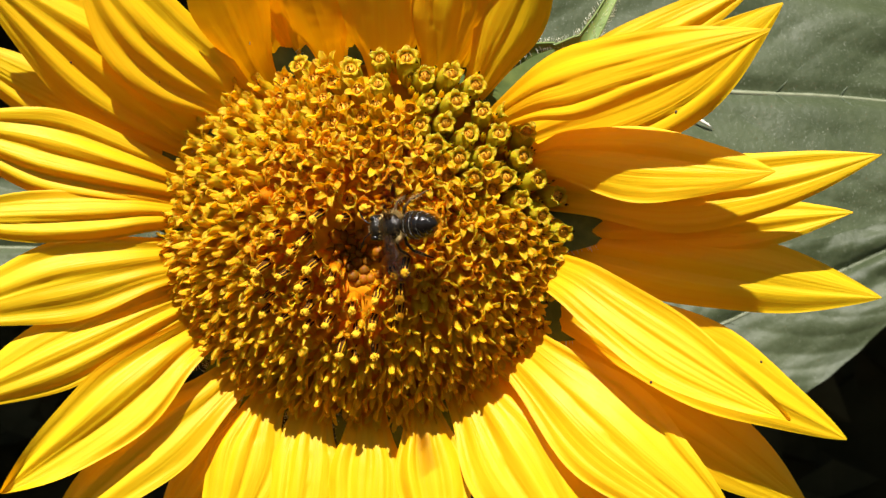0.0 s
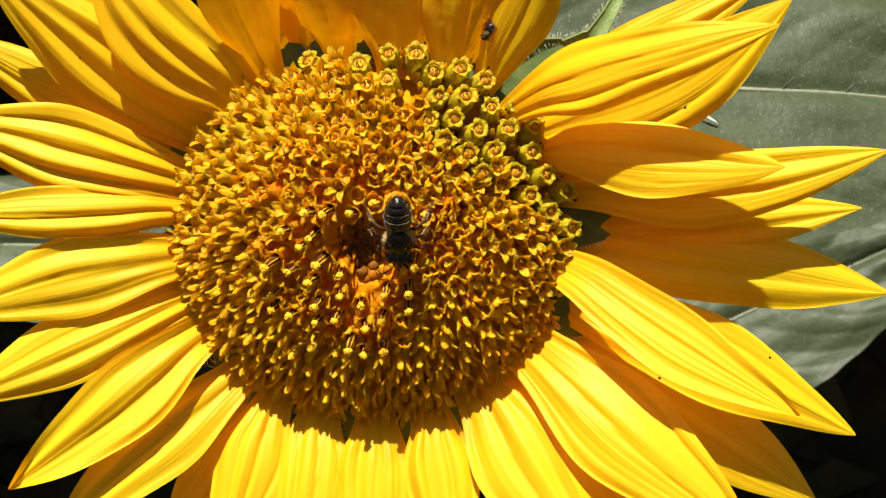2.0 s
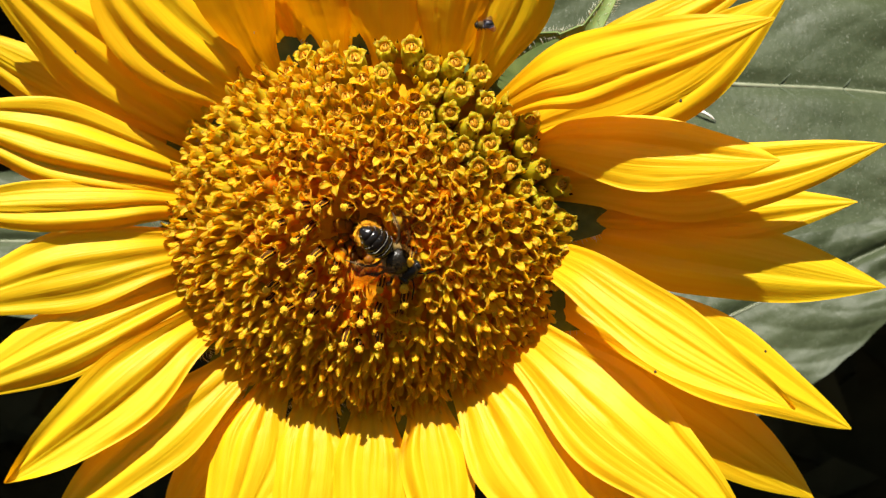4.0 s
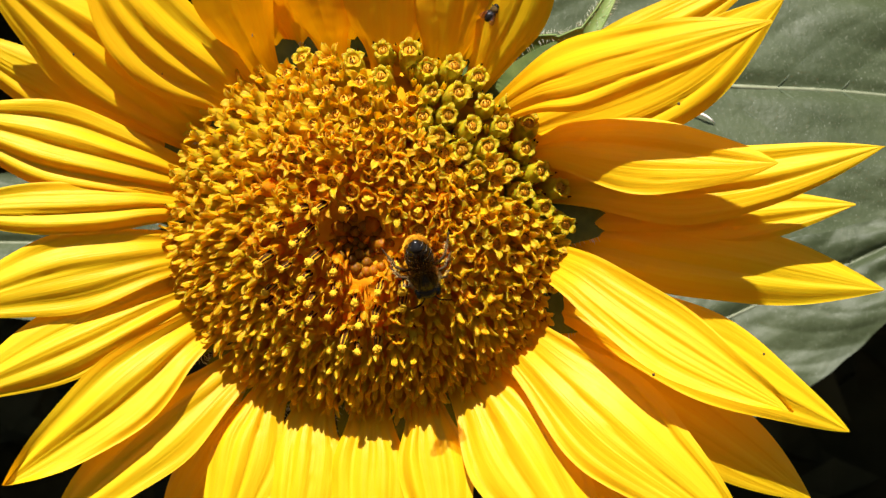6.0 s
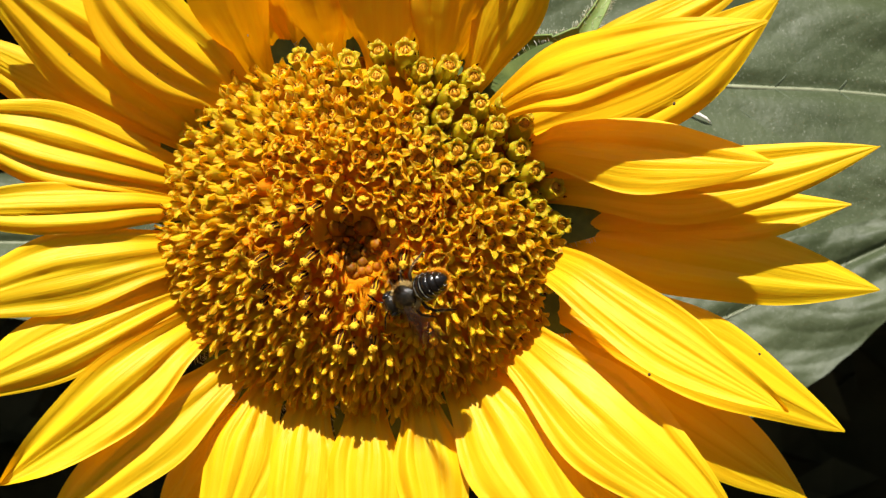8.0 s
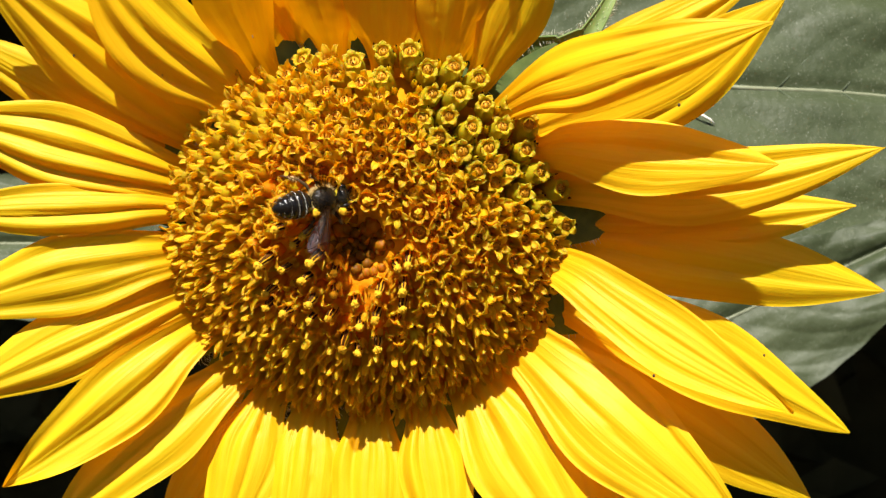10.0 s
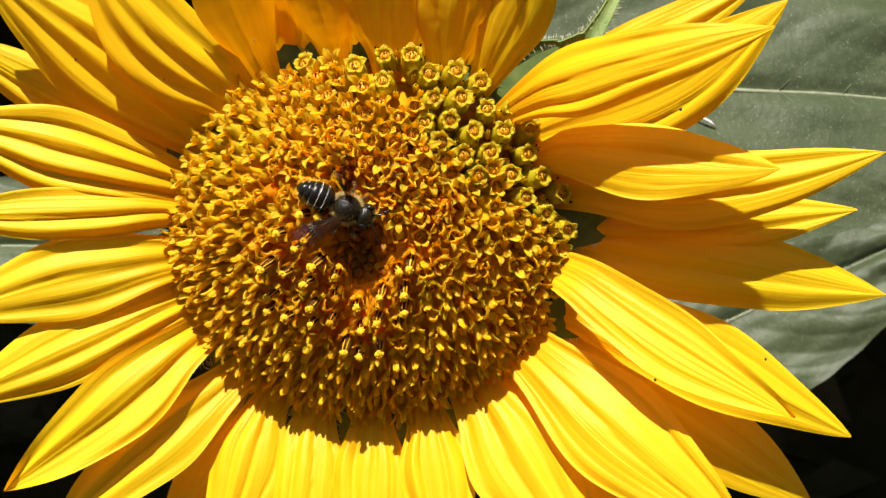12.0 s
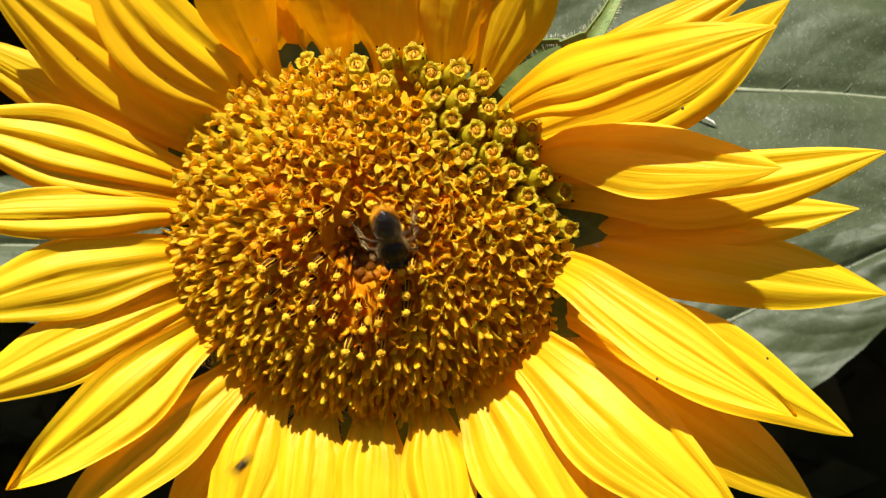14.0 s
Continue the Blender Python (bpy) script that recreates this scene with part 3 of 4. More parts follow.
def build_disc():
    rng = random.Random(11)
    meshes = {k: [floret_mesh(k, i + 1) for i in range(10)] for k in FLORET_NAMES}
    upright = {k: [floret_mesh(k, i + 1, 0.0) for i in range(10)] for k in FLORET_NAMES}
    total, places = 318, []
    for i in range(total):
        f = math.sqrt((i + 0.4) / total)
        a = i * 2.399963 + 0.6
        # the far side of the dome shows its florets closer together
        steep = radians(34 - 22 * math.cos(a - radians(52)))
        rho = math.sin(f * steep) / math.sin(steep)
        turned = (math.degrees(a) - 55 + 180) % 360 - 180      # the ripe side of the rim is drawn in
        rho *= 1 - 0.09 * math.exp(-(turned / 34) ** 2)
        mid = CORE.lerp(RIM_MID, rho ** 1.5)
        x, z = mid.x + RIM_WIDE * 0.985 * rho * math.cos(a), mid.z + RIM_HIGH * 0.985 * rho * math.sin(a)
        x, z = x + rng.uniform(-0.5, 0.5), z + rng.uniform(-0.5, 0.5)
        kind = floret_kind(x, z, rng)
        if kind == "bud":
            continue
        places.append([x, z, kind])
    # ripe florets have swollen and stand further apart
    ripe = [p for p in places if p[2] == "open"]
    for p in ripe[1::4]:
        places.remove(p)
    ripe = [p for p in places if p[2] == "open"]
    for _ in range(40):
        for p in ripe:
            for q in places:
                u, w = p[0] - q[0], p[1] - q[1]
                gap = math.hypot(u, w)
                reach = 4.7 if q[2] == "open" else 3.5
                if 0 < gap < reach:
                    p[0], p[1] = p[0] + u / gap * (reach - gap) * 0.2, p[1] + w / gap * (reach - gap) * 0.2
            share = rim_share(p[0], p[1])
            if share > 0.94:
                p[0], p[1] = RIM_MID.x + (p[0] - RIM_MID.x) * 0.94 / share, RIM_MID.z + (p[1] - RIM_MID.z) * 0.94 / share
    for x, z, kind in places:
        tip = Vector((x, tip_depth(x, z) + rng.uniform(-0.6, 0.6), z))
        way, ang = floret_way(x, z, rng)
        if kind == "shaft":         # closed tubes fan out from the hollow
            way = Vector((0.10 * (x - CORE.x), -1, 0.10 * (z - CORE.z))).normalized()
            tip.y += 1.3
        pieces = rng.choice(upright[kind] if ang < 0.45 else meshes[kind])
        deep = Vector((0, 1, 0)) + way * -way.y
        deep = deep.normalized() if deep.length > 0.05 else way.orthogonal().normalized()
        turn = Matrix((deep, way.cross(deep), way)).transposed().to_4x4()
        bent = ang >= 0.45 and kind != "open"
        plant_floret(kind, pieces, Matrix.Translation(tip * MM) @ turn @ Matrix.Rotation(rng.uniform(-0.5, 0.5) * (1 if bent else 6), 4, "Z") @ Matrix.Scale(rng.uniform(1.02, 1.24) * (0.92 if kind == "open" else 1), 4))
    for i in range(17):         # tight young buds in the hollow
        r, a = 1.06 * math.sqrt(i + 0.3), i * 2.399963
        x, z = CORE.x + r * math.cos(a), CORE.z + r * math.sin(a)
        pieces = rng.choice(meshes["bud"])
        way = Vector((0.04 * (x - CORE.x), -1, 0.04 * (z - CORE.z))).normalized()
        plant_floret("bud", pieces, Matrix.Translation(Vector((x, tip_depth(x, z) + 0.6 + rng.uniform(-0.3, 0.3), z)) * MM) @ way.to_track_quat("Z", "Y").to_matrix().to_4x4() @ Matrix.Scale(rng.uniform(0.8, 1.0), 4))
    for i in range(11):         # closed tubes line the hollow
        a = 6.283 * i / 11 + rng.uniform(-0.2, 0.2)
        r = rng.uniform(4.6, 5.8)
        x, z = CORE.x + r * math.cos(a), CORE.z + r * math.sin(a)
        way = Vector((0.05 * (x - CORE.x), -1, 0.05 * (z - CORE.z))).normalized()
        plant_floret("shaft", rng.choice(upright["shaft"]), Matrix.Translation(Vector((x, tip_depth(x, z) + rng.uniform(1.2, 2.2), z)) * MM) @ way.to_track_quat("Z", "Y").to_matrix().to_4x4() @ Matrix.Scale(rng.uniform(0.8, 1.0), 4))
    # the bed in which the florets stand
    bm = bmesh.new()

    def at(s, t):
        a, r = math.pi * t, s
        x, z = RIM_MID.x + 33.5 * r * math.cos(a), RIM_MID.z + 30.5 * r * math.sin(a)
        swell = 0.5 * noise.noise(Vector((x, z, 0)) * 0.45)
        ripe = max(0.0, (x * 0.62 + z * 0.78) / 36 - 0.3)
        return Vector((x, tip_depth(x, z) + 2.1 + swell + 1.0 * r + 13 * ripe + 3.5 * r ** 8, z)) * MM

    sheet(bm, at, 60, 160)
    part("flower_bed", bm, BED, sunflower)
    # green back of the head
    bm = bmesh.new()

    def back(s, t):
        a = math.pi * t
        r = 36 * math.cos(s * math.pi / 2 * 0.93) ** 0.7
        x, z = r * math.cos(a), 0.93 * r * math.sin(a)
        return Vector((x, tilt_plane(x, z) + 7 + 14 * math.sin(s * math.pi / 2), z)) * MM

    sheet(bm, back, 12, 40)
    part("receptacle", bm, BRACT, sunflower)


def bract(angle, length, width, out, y, lift=0.0):
    a = radians(angle)
    d, side = Vector((math.cos(a), 0, math.sin(a))), Vector((-math.sin(a), 0, math.cos(a)))
    base = Vector((d.x * 33, tilt_plane(d.x * 33, d.z * 31) + y, d.z * 31))
    rng = random.Random(int(angle * 10))
    bm = bmesh.new()

    def at(s, t):
        w = width / 2 * (1 - s) ** 0.75 * (0.8 + 0.5 * s)
        return (base + d * length * s + side * w * t + Vector((0, out * s * s + lift * abs(t) * w * 0.3, 0))) * MM

    sheet(bm, at, 10, 6)
    for _ in range(60):
        s, t = rng.random(), rng.choice((-1, 1))
        p = at(s, t)
        q = p + (side * t * rng.uniform(0.5, 1.3) + d * 0.4 + Vector((0, rng.uniform(-0.5, 0.5), 0))) * MM
        tube(bm, [p, q], [0.05 * MM, 0.015 * MM], 3, 1)
    part("bract", bm, [BRACT, HAIR], sunflower)


def build_bracts():
    # one long hairy bract curls out between two rays
    rng = random.Random(8)
    path = [Vector(p) for p in ((27, 3.5, 28.4), (31.5, 1.5, 31.0), (36, 0.5, 32.6), (39.6, 0.2, 35.6), (42.0, 0.5, 39.4), (44.2, 1, 43.5))]
    half = (5.0, 4.6, 3.0, 1.6, 1.2, 0.9)

    def at(s, t):
        i = min(4, int(s * 5))
        f = s * 5 - i
        p, w = path[i].lerp(path[i + 1], f), half[i] * (1 - f) + half[i + 1] * f
        d = (path[i + 1] - path[i]).normalized()
        side = Vector((0, -1, 0)).cross(d)
        return (p + side * w * t + Vector((0, 0.35 * w * (1 - abs(t) ** 1.6), 0))) * MM

    bm = bmesh.new()
    sheet(bm, at, 20, 8)
    for t in (-1, 1):       # thick pale rims
        tube(bm, [at(i / 20, t) for i in range(21)], [0.24 * MM * (1 - 0.3 * i / 20) for i in range(21)], 6, 2)
    for _ in range(360):
        s, t = rng.random(), rng.choice((-1, 1, rng.uniform(-1, 1)))
        p = at(s, t)
        q = p + (at(min(1, s + 0.01), t) - at(max(0, s - 0.01), t)).normalized() * 0.5 * MM + (at(s, 1) - at(s, -1)).normalized() * t * rng.uniform(0.5, 1.2) * MM + Vector((0, -rng.uniform(0, 0.6), 0)) * MM
        tube(bm, [p, q], [0.04 * MM, 0.012 * MM], 3, 1)
    part("curled_bract", bm, [STALK, HAIR, STALK], sunflower, "long hairy green bract curling outward")
    for i in range(26):
        bract(i * 360 / 26 + 4, 15 + 4 * math.sin(i * 2.3), 11, 2, 4 + 1.5 * (i % 2))


def leaf(base, tip, width, face, sag, label, root, droop=0.0):
    """A heart-shaped, veined leaf from base to tip (metres), its upper side towards face."""
    a, b = Vector(base), Vector(tip)
    length = (b - a).length
    e1 = (b - a) / length
    n = Vector(face)
    n = (n - e1 * n.dot(e1)).normalized()
    e2 = e1.cross(n)
    pairs = 7

    def half(s):
        lobe = -0.12
        return (math.sin(math.pi * min(1, (s - lobe) / (1 - lobe)) ** 0.62)) ** 0.8 if s < 1 else 0

    def at(s, t, up=0.0):
        w = width / 2 * max(half(s), 0.01) * (1 + 0.006 * math.sin(s * 60))
        back = -0.16 * length * max(0, 1 - s * 5) * abs(t) ** 1.2
        h = -sag * length * (s - 0.3) ** 2 - droop * width * t * t * 0.5
        h += 0.010 * length * math.sin(s * 21 - abs(t) * 7) * abs(t) + 0.02 * length * noise.noise(Vector((s * 4, t * 3, length * 40)))
        h -= 0.012 * length * math.exp(-(t * 14) ** 2)
        u = abs(t) / 0.93           # the blade swells between its side veins
        vein = ((s - 0.06 * u * u - 0.40 * u) / (1 - 0.40 * u) - 0.03) / 0.12
        h += 0.0035 * length * abs(math.sin(math.pi * vein)) ** 0.6 * min(1, u * 4) * min(1, max(0, 1.15 - u) * 3)
        h += 0.0012 * length * noise.noise(Vector((s * 22, t * 12, length * 9)))
        return e1 * (length * s + back) + e2 * w * t + n * (h + up)

    bm = bmesh.new()
    sheet(bm, at, 130, 96)
    thing = part("leaf", bm, LEAF, sunflower, label)
    thing.location = a - HEART
    bm = bmesh.new()
    tube(bm, [at(i / 24, 0, -0.0002) for i in range(25)], [0.0009 * (1 - 0.8 * i / 24) * length / 0.15 for i in range(25)], 6)
    part("midrib", bm, VEIN, thing)
    for k in range(pairs):
        for sd in (-1, 1):
            s0 = 0.03 + 0.12 * k
            bm = bmesh.new()
            pts = [at(min(0.985, s0 + 0.40 * u * (1 - s0) + 0.06 * u * u), sd * 0.93 * u, -0.0001) for u in (j / 12 for j in range(13))]
            tube(bm, pts, [0.00026 * (1 - 0.7 * j / 12) * length / 0.15 for j in range(13)], 5)
            part("side_vein", bm, VEIN_FINE, thing)
    bm = bmesh.new()
    end = Vector(root) - a
    tube(bm, [at(0, 0), end * 0.3 + Vector((0, 0.012, -0.004)), end * 0.7 + Vector((0, 0.008, -0.012)), end], [0.0016, 0.0018, 0.0022, 0.003], 8)
    part("petiole", bm, STALK, thing)
    return thing


STEM = [HEART + Vector((0.001, 0.018, 0.0)), HEART + Vector((0.003, 0.045, 0.004)), HEART + Vector((0.004, 0.075, -0.01)),
        HEART + Vector((0.004, 0.092, -0.06)), HEART + Vector((0.003, 0.097, -0.3)), Vector((-0.012, 0.10, 0.6)), Vector((-0.012, 0.10, -0.05))]


def build_plant():
    bm = bmesh.new()
    tube(bm, STEM, [0.009, 0.0085, 0.0085, 0.009, 0.011, 0.013, 0.015], 12)
    part("stem", bm, STALK, sunflower, "thick rough green stem standing in soil").location = -HEART


build_ground()
build_hedge()
build_disc()
build_bracts()
build_plant()
leaf((0.029, 0.082, 1.541), (0.165, 0.112, 1.536), 0.082, (-0.1, -1, 0.3), 0.10,
     "large grey-green veined sunflower leaf in sunlight", STEM[3])
leaf((0.066, 0.235, 1.462), (0.180, 0.232, 1.514), 0.068, (0.1, -1, 0.3), 0.05,
     "pale grey-green sunflower leaf farther down the stem", STEM[5])
leaf((-0.062, 0.150, 1.500), (-0.190, 0.165, 1.503), 0.050, (0.1, -1, 0.3), 0.05,
     "grey-green sunflower leaf half hidden behind the rays", STEM[4])


# ---- small things on the leaf and rays ----
HUSK = plain_material("husk", (0.62, 0.60, 0.52), (0.8, 0.78, 0.7), 500, 0.6)
SPECK = plain_material("speck", (0.02, 0.012, 0.006), (0.06, 0.03, 0.015), 900, 0.6)


def build_bits():
    bm = bmesh.new()
    tube(bm, [Vector(p) * MM for p in ((-3.4, 0, 0.9), (-1.6, -0.5, 1.1), (0.4, -0.7, 0.5), (2.2, -0.5, -0.5), (3.4, 0, -1.6))],
         [0.1 * MM, 0.3 * MM, 0.36 * MM, 0.3 * MM, 0.1 * MM], 7)
    husk = tagged(part("dry_husk", bm, HUSK, None), "small curled white dry husk on the leaf", "husk")
    for x, y, z, r, pale in BITS:
        bm = bmesh.new()
        blob(bm, (0, 0, 0), (r * MM * (0.6 if pale else 1), r * MM * 0.7, r * MM * (2.4 if pale else 1.2)), 0, 2, 0.3, x)
        bit = part("petal_bit" if pale else "dark_spot", bm, HUSK if pale else SPECK, sunflower)
        bit.location = (x * MM, y * MM, z * MM)
    husk.location = (HUSK_AT[0] * MM, HUSK_AT[1] * MM, EYE + HUSK_AT[2] * MM)


HUSK_AT = (61.4, 87.6, 30.6)
BITS = [(51.0, 0.2, -24.9, 0.25, 0), (70.0, -2.2, -21.1, 0.22, 0), (52.6, -17.4, 21.3, 0.25, 0), (-49.6, -8.1, 30.7, 0.18, 0), (-34.2, -9.2, 27.2, 0.12, 0), (-19.0, -7.8, 34.1, 0.16, 1)]
build_bits()


# ---- the bee ----
CHITIN = plain_material("chitin", (0.004, 0.003, 0.003), (0.010, 0.008, 0.006), 2600, 0.2, 0.35, 0.35, 0.0002)
THORAX = plain_material("thorax", (0.005, 0.004, 0.003), (0.016, 0.012, 0.006), 2600, 0.24, 0.35, 0.6, 0.0003)
LEG = plain_material("leg", (0.035, 0.018, 0.008), (0.09, 0.05, 0.02), 700, 0.65, 0.08)
DARK_FUR = plain_material("dark_fur", (0.040, 0.024, 0.008), (0.11, 0.068, 0.022), 700, 0.8, 0.05)
TAN_FUR = plain_material("tan_fur", (0.36, 0.24, 0.08), (0.60, 0.44, 0.18), 700, 0.8, 0.1)
PALE_FUR = plain_material("pale_fur", (0.66, 0.62, 0.50), (0.82, 0.78, 0.68), 900, 0.8, 0.1)
SCOPA = plain_material("scopa", (0.62, 0.24, 0.01), (0.85, 0.42, 0.02), 900, 0.85, 0.1)
EYE_GLOSS = plain_material("eye", (0.004, 0.004, 0.004), (0.012, 0.010, 0.009), 2500, 0.18, 0.3, 0.2, 0.0001)
WING_VEIN = plain_material("wing_vein", (0.012, 0.006, 0.003), (0.03, 0.015, 0.007), 900, 0.6, 0.1)


def wing_material():
    m, n, l, b = material("wing", 0.16, 1.0)
    b.inputs["IOR"].default_value = 1.6
    b.inputs["Base Color"].default_value = (0.04, 0.022, 0.012, 1)
    ripple = noise_tex(n, l, 1300, 3)
    bump(n, l, b, ripple, 0.8, 0.0006)
    clear = n.new("ShaderNodeBsdfTransparent")
    clear.inputs[0].default_value = (0.68, 0.52, 0.36, 1)
    mx = n.new("ShaderNodeMixShader")
    mx.inputs[0].default_value = 0.10
    l.new(clear.outputs[0], mx.inputs[1])
    l.new(b.outputs[0], mx.inputs[2])
    l.new(mx.outputs[0], n["Material Output"].inputs[0])
    return m


WING = wing_material()


def fuzz(bm, rng, count, spot, length, thick=0.045, mat=0):
    """Fine hairs: spot(rng) gives a root and the way that a hair grows."""
    for _ in range(count):
        p, d = spot(rng)
        d = (d.normalized() + Vector((rng.gauss(0, 0.3), rng.gauss(0, 0.3), rng.gauss(0, 0.3)))).normalized()
        side = d.orthogonal().normalized() * thick
        side2 = d.cross(side)
        tip = bm.verts.new(p + d * length * rng.uniform(0.6, 1.2))
        ring = [bm.verts.new(p + side), bm.verts.new(p - side * 0.5 + side2 * 0.87), bm.verts.new(p - side * 0.5 - side2 * 0.87)]
        for i in range(3):
            f = bm.faces.new((ring[i], ring[(i + 1) % 3], tip))
            f.material_index = mat


def round_spot(c, size, low=-1.0, high=1.0):
    def spot(rng):
        while True:
            d = Vector((rng.gauss(0, 1), rng.gauss(0, 1), rng.gauss(0, 1))).normalized()
            if low <= d.z <= high:
                return Vector((c[0] + d.x * size[0], c[1] + d.y * size[1], c[2] + d.z * size[2])), d
    return spot


def millimetres(bm, k=1.0):
    bmesh.ops.scale(bm, vec=(MM * k, MM * k, MM * k), verts=bm.verts[:])
    return bm


def wing_mesh(length, wide, sd, veins):
    """A clear wing that points to -x from its root, cambered, with dark veins."""
    bm = bmesh.new()

    def at(s, t):
        w = wide * (0.16 + 0.84 * math.sin(min(1, s * 1.15) * math.pi / 2) ** 1.1) * (1 - max(0, (s - 0.72) / 0.28) ** 2.4) ** 0.5 if s < 1 else 0.02
        return Vector((-length * s, sd * (0.5 * w * (t + 0.55) + 0.06 * length * s), 0.05 * length * math.sin(s * 3) - 0.12 * w * t * t + 0.03 * math.sin(s * 30 + t * 5)))

    sheet(bm, at, 18, 8)
    vb = bmesh.new()
    for t0, t1, s1 in veins:
        tube(vb, [at(s1 * i / 10, t0 + (t1 - t0) * i / 10) + Vector((0, 0, 0.02)) for i in range(11)], [0.065 - 0.04 * i / 10 for i in range(11)], 5)
    return bm, vb


def build_bee():
    bee = tagged(new("bee"), "dark furry leafcutter bee with pale banded abdomen on the florets", "bee")
    k, rng = 1.10, random.Random(3)
    # abdomen: overlapping plates that taper to a point
    bm = bmesh.new()
    ends = [(-1.05, 1.85), (-2.2, 2.5), (-3.3, 2.6), (-4.35, 2.35), (-5.3, 1.85), (-6.1, 1.2)]
    xs, rs = [-0.55, -0.9], [0.5, 1.1]
    for (x0, r0), (x1, r1) in zip(ends, ends[1:]):
        xs += [x0, x0 * 0.5 + x1 * 0.5, x1 + 0.06, x1]
        rs += [r0, (r0 + r1) / 2 + 0.10, r1 + 0.07, r1 - 0.05]
    xs += [-6.5, -6.75]
    rs += [0.75, 0.15]
    tube(bm, [(x, 0, -0.25 - 0.02 * (x + 1) ** 2) for x in xs], rs, 22)
    for v in bm.verts:
        v.co.z, v.co.y = -0.25 + (v.co.z + 0.25) * 0.80, v.co.y * 0.80
    millimetres(bm, k)
    abdomen = part("abdomen", bm, CHITIN, bee, "glossy black segmented abdomen")
    for x1, r1 in ends[1:]:
        bm = bmesh.new()

        def spot(g, x1=x1, r1=r1):
            a = g.uniform(-0.15, math.pi + 0.15)
            zc = -0.25 - 0.02 * (x1 + 1) ** 2
            return Vector((x1 + g.uniform(-0.06, 0.05), 0.80 * (r1 + 0.10) * math.cos(a), -0.25 + (zc + 0.25 + (r1 + 0.10) * math.sin(a)) * 0.80)), Vector((-1, 0.25 * math.cos(a), 0.25 * math.sin(a)))

        fuzz(bm, rng, int(95 * r1), spot, 0.09, 0.018)
        part("hair_band", millimetres(bm, k), PALE_FUR, abdomen, "narrow pale hair band")
    bm = bmesh.new()

    def belly(g):
        x = -1.2 - 5.4 * g.random()
        r = 2.35 * math.sin(math.pi * min(1, max(0.12, (x + 7.5) / 6.9)) ** 0.9) ** 0.6
        a = g.uniform(math.pi * 1.06, math.pi * 1.94)
        return Vector((x, 0.78 * r * math.cos(a), -0.4 + r * 0.8 * math.sin(a))), Vector((-0.5, math.cos(a), 0.8 * math.sin(a)))

    fuzz(bm, rng, 2200, belly, 0.55, 0.04)
    part("pollen_brush", millimetres(bm, k), SCOPA, abdomen, "orange pollen brush under the abdomen")
    # thorax
    bm = bmesh.new()
    blob(bm, (1.5, 0, 0), (2.25, 2.05, 1.75), 0, 3, 0.06, 2)
    thorax = part("thorax", millimetres(bm, k), THORAX, bee, "dark brown hairy thorax")
    bm = bmesh.new()
    fuzz(bm, rng, 620, round_spot((1.5, 0, 0), (2.2, 2.0, 1.7), 0.3, 1), 0.28, 0.02, 0)
    fuzz(bm, rng, 2200, round_spot((1.5, 0, 0), (2.2, 2.05, 1.7), -0.9, 0.25), 0.75, 0.035, 1)
    fuzz(bm, rng, 260, round_spot((-0.35, 0, 0.1), (0.35, 1.5, 0.9), -0.7, 0.4), 0.6, 0.04, 1)
    part("fur", millimetres(bm, k), [DARK_FUR, TAN_FUR], thorax, "short brown and tan fur")
    # head
    bm = bmesh.new()
    blob(bm, (4.35, 0, -0.3), (1.3, 1.95, 1.7), 0, 3, 0.04, 4)
    head = part("head", millimetres(bm, k), THORAX, bee)
    for sd in (-1, 1):
        bm = bmesh.new()
        blob(bm, (4.6, sd * 1.5, -0.15), (0.9, 0.58, 1.3), 0, 3)
        part("eye", millimetres(bm, k), EYE_GLOSS, head, "glossy black compound eye")
        bm = bmesh.new()
        tube(bm, [(5.4, sd * 0.45, 0.0), (6.0, sd * 0.9, 0.35), (6.7, sd * 1.4, 0.5), (7.3, sd * 2.1, 0.35), (7.9, sd * 2.7, 0.1), (8.4, sd * 3.1, -0.2)],
             [0.15, 0.12, 0.12, 0.15, 0.14, 0.10], 6)
        part("antenna", millimetres(bm, k), CHITIN, head)
        bm = bmesh.new()
        tube(bm, [(5.1, sd * 0.7, -1.2), (5.7, sd * 0.6, -1.5), (6.05, sd * 0.15, -1.6)], [0.35, 0.3, 0.06], 6)
        part("mandible", millimetres(bm, k), CHITIN, head)
    bm = bmesh.new()
    fuzz(bm, rng, 160, round_spot((4.6, 0, -0.35), (1.0, 1.5, 1.5), -0.8, 1), 0.5, 0.04, 0)
    fuzz(bm, rng, 350, round_spot((4.9, 0, -0.6), (0.9, 1.3, 1.3), -0.9, 0.5), 0.6, 0.05, 1)
    part("fur", millimetres(bm, k), [DARK_FUR, TAN_FUR], head)
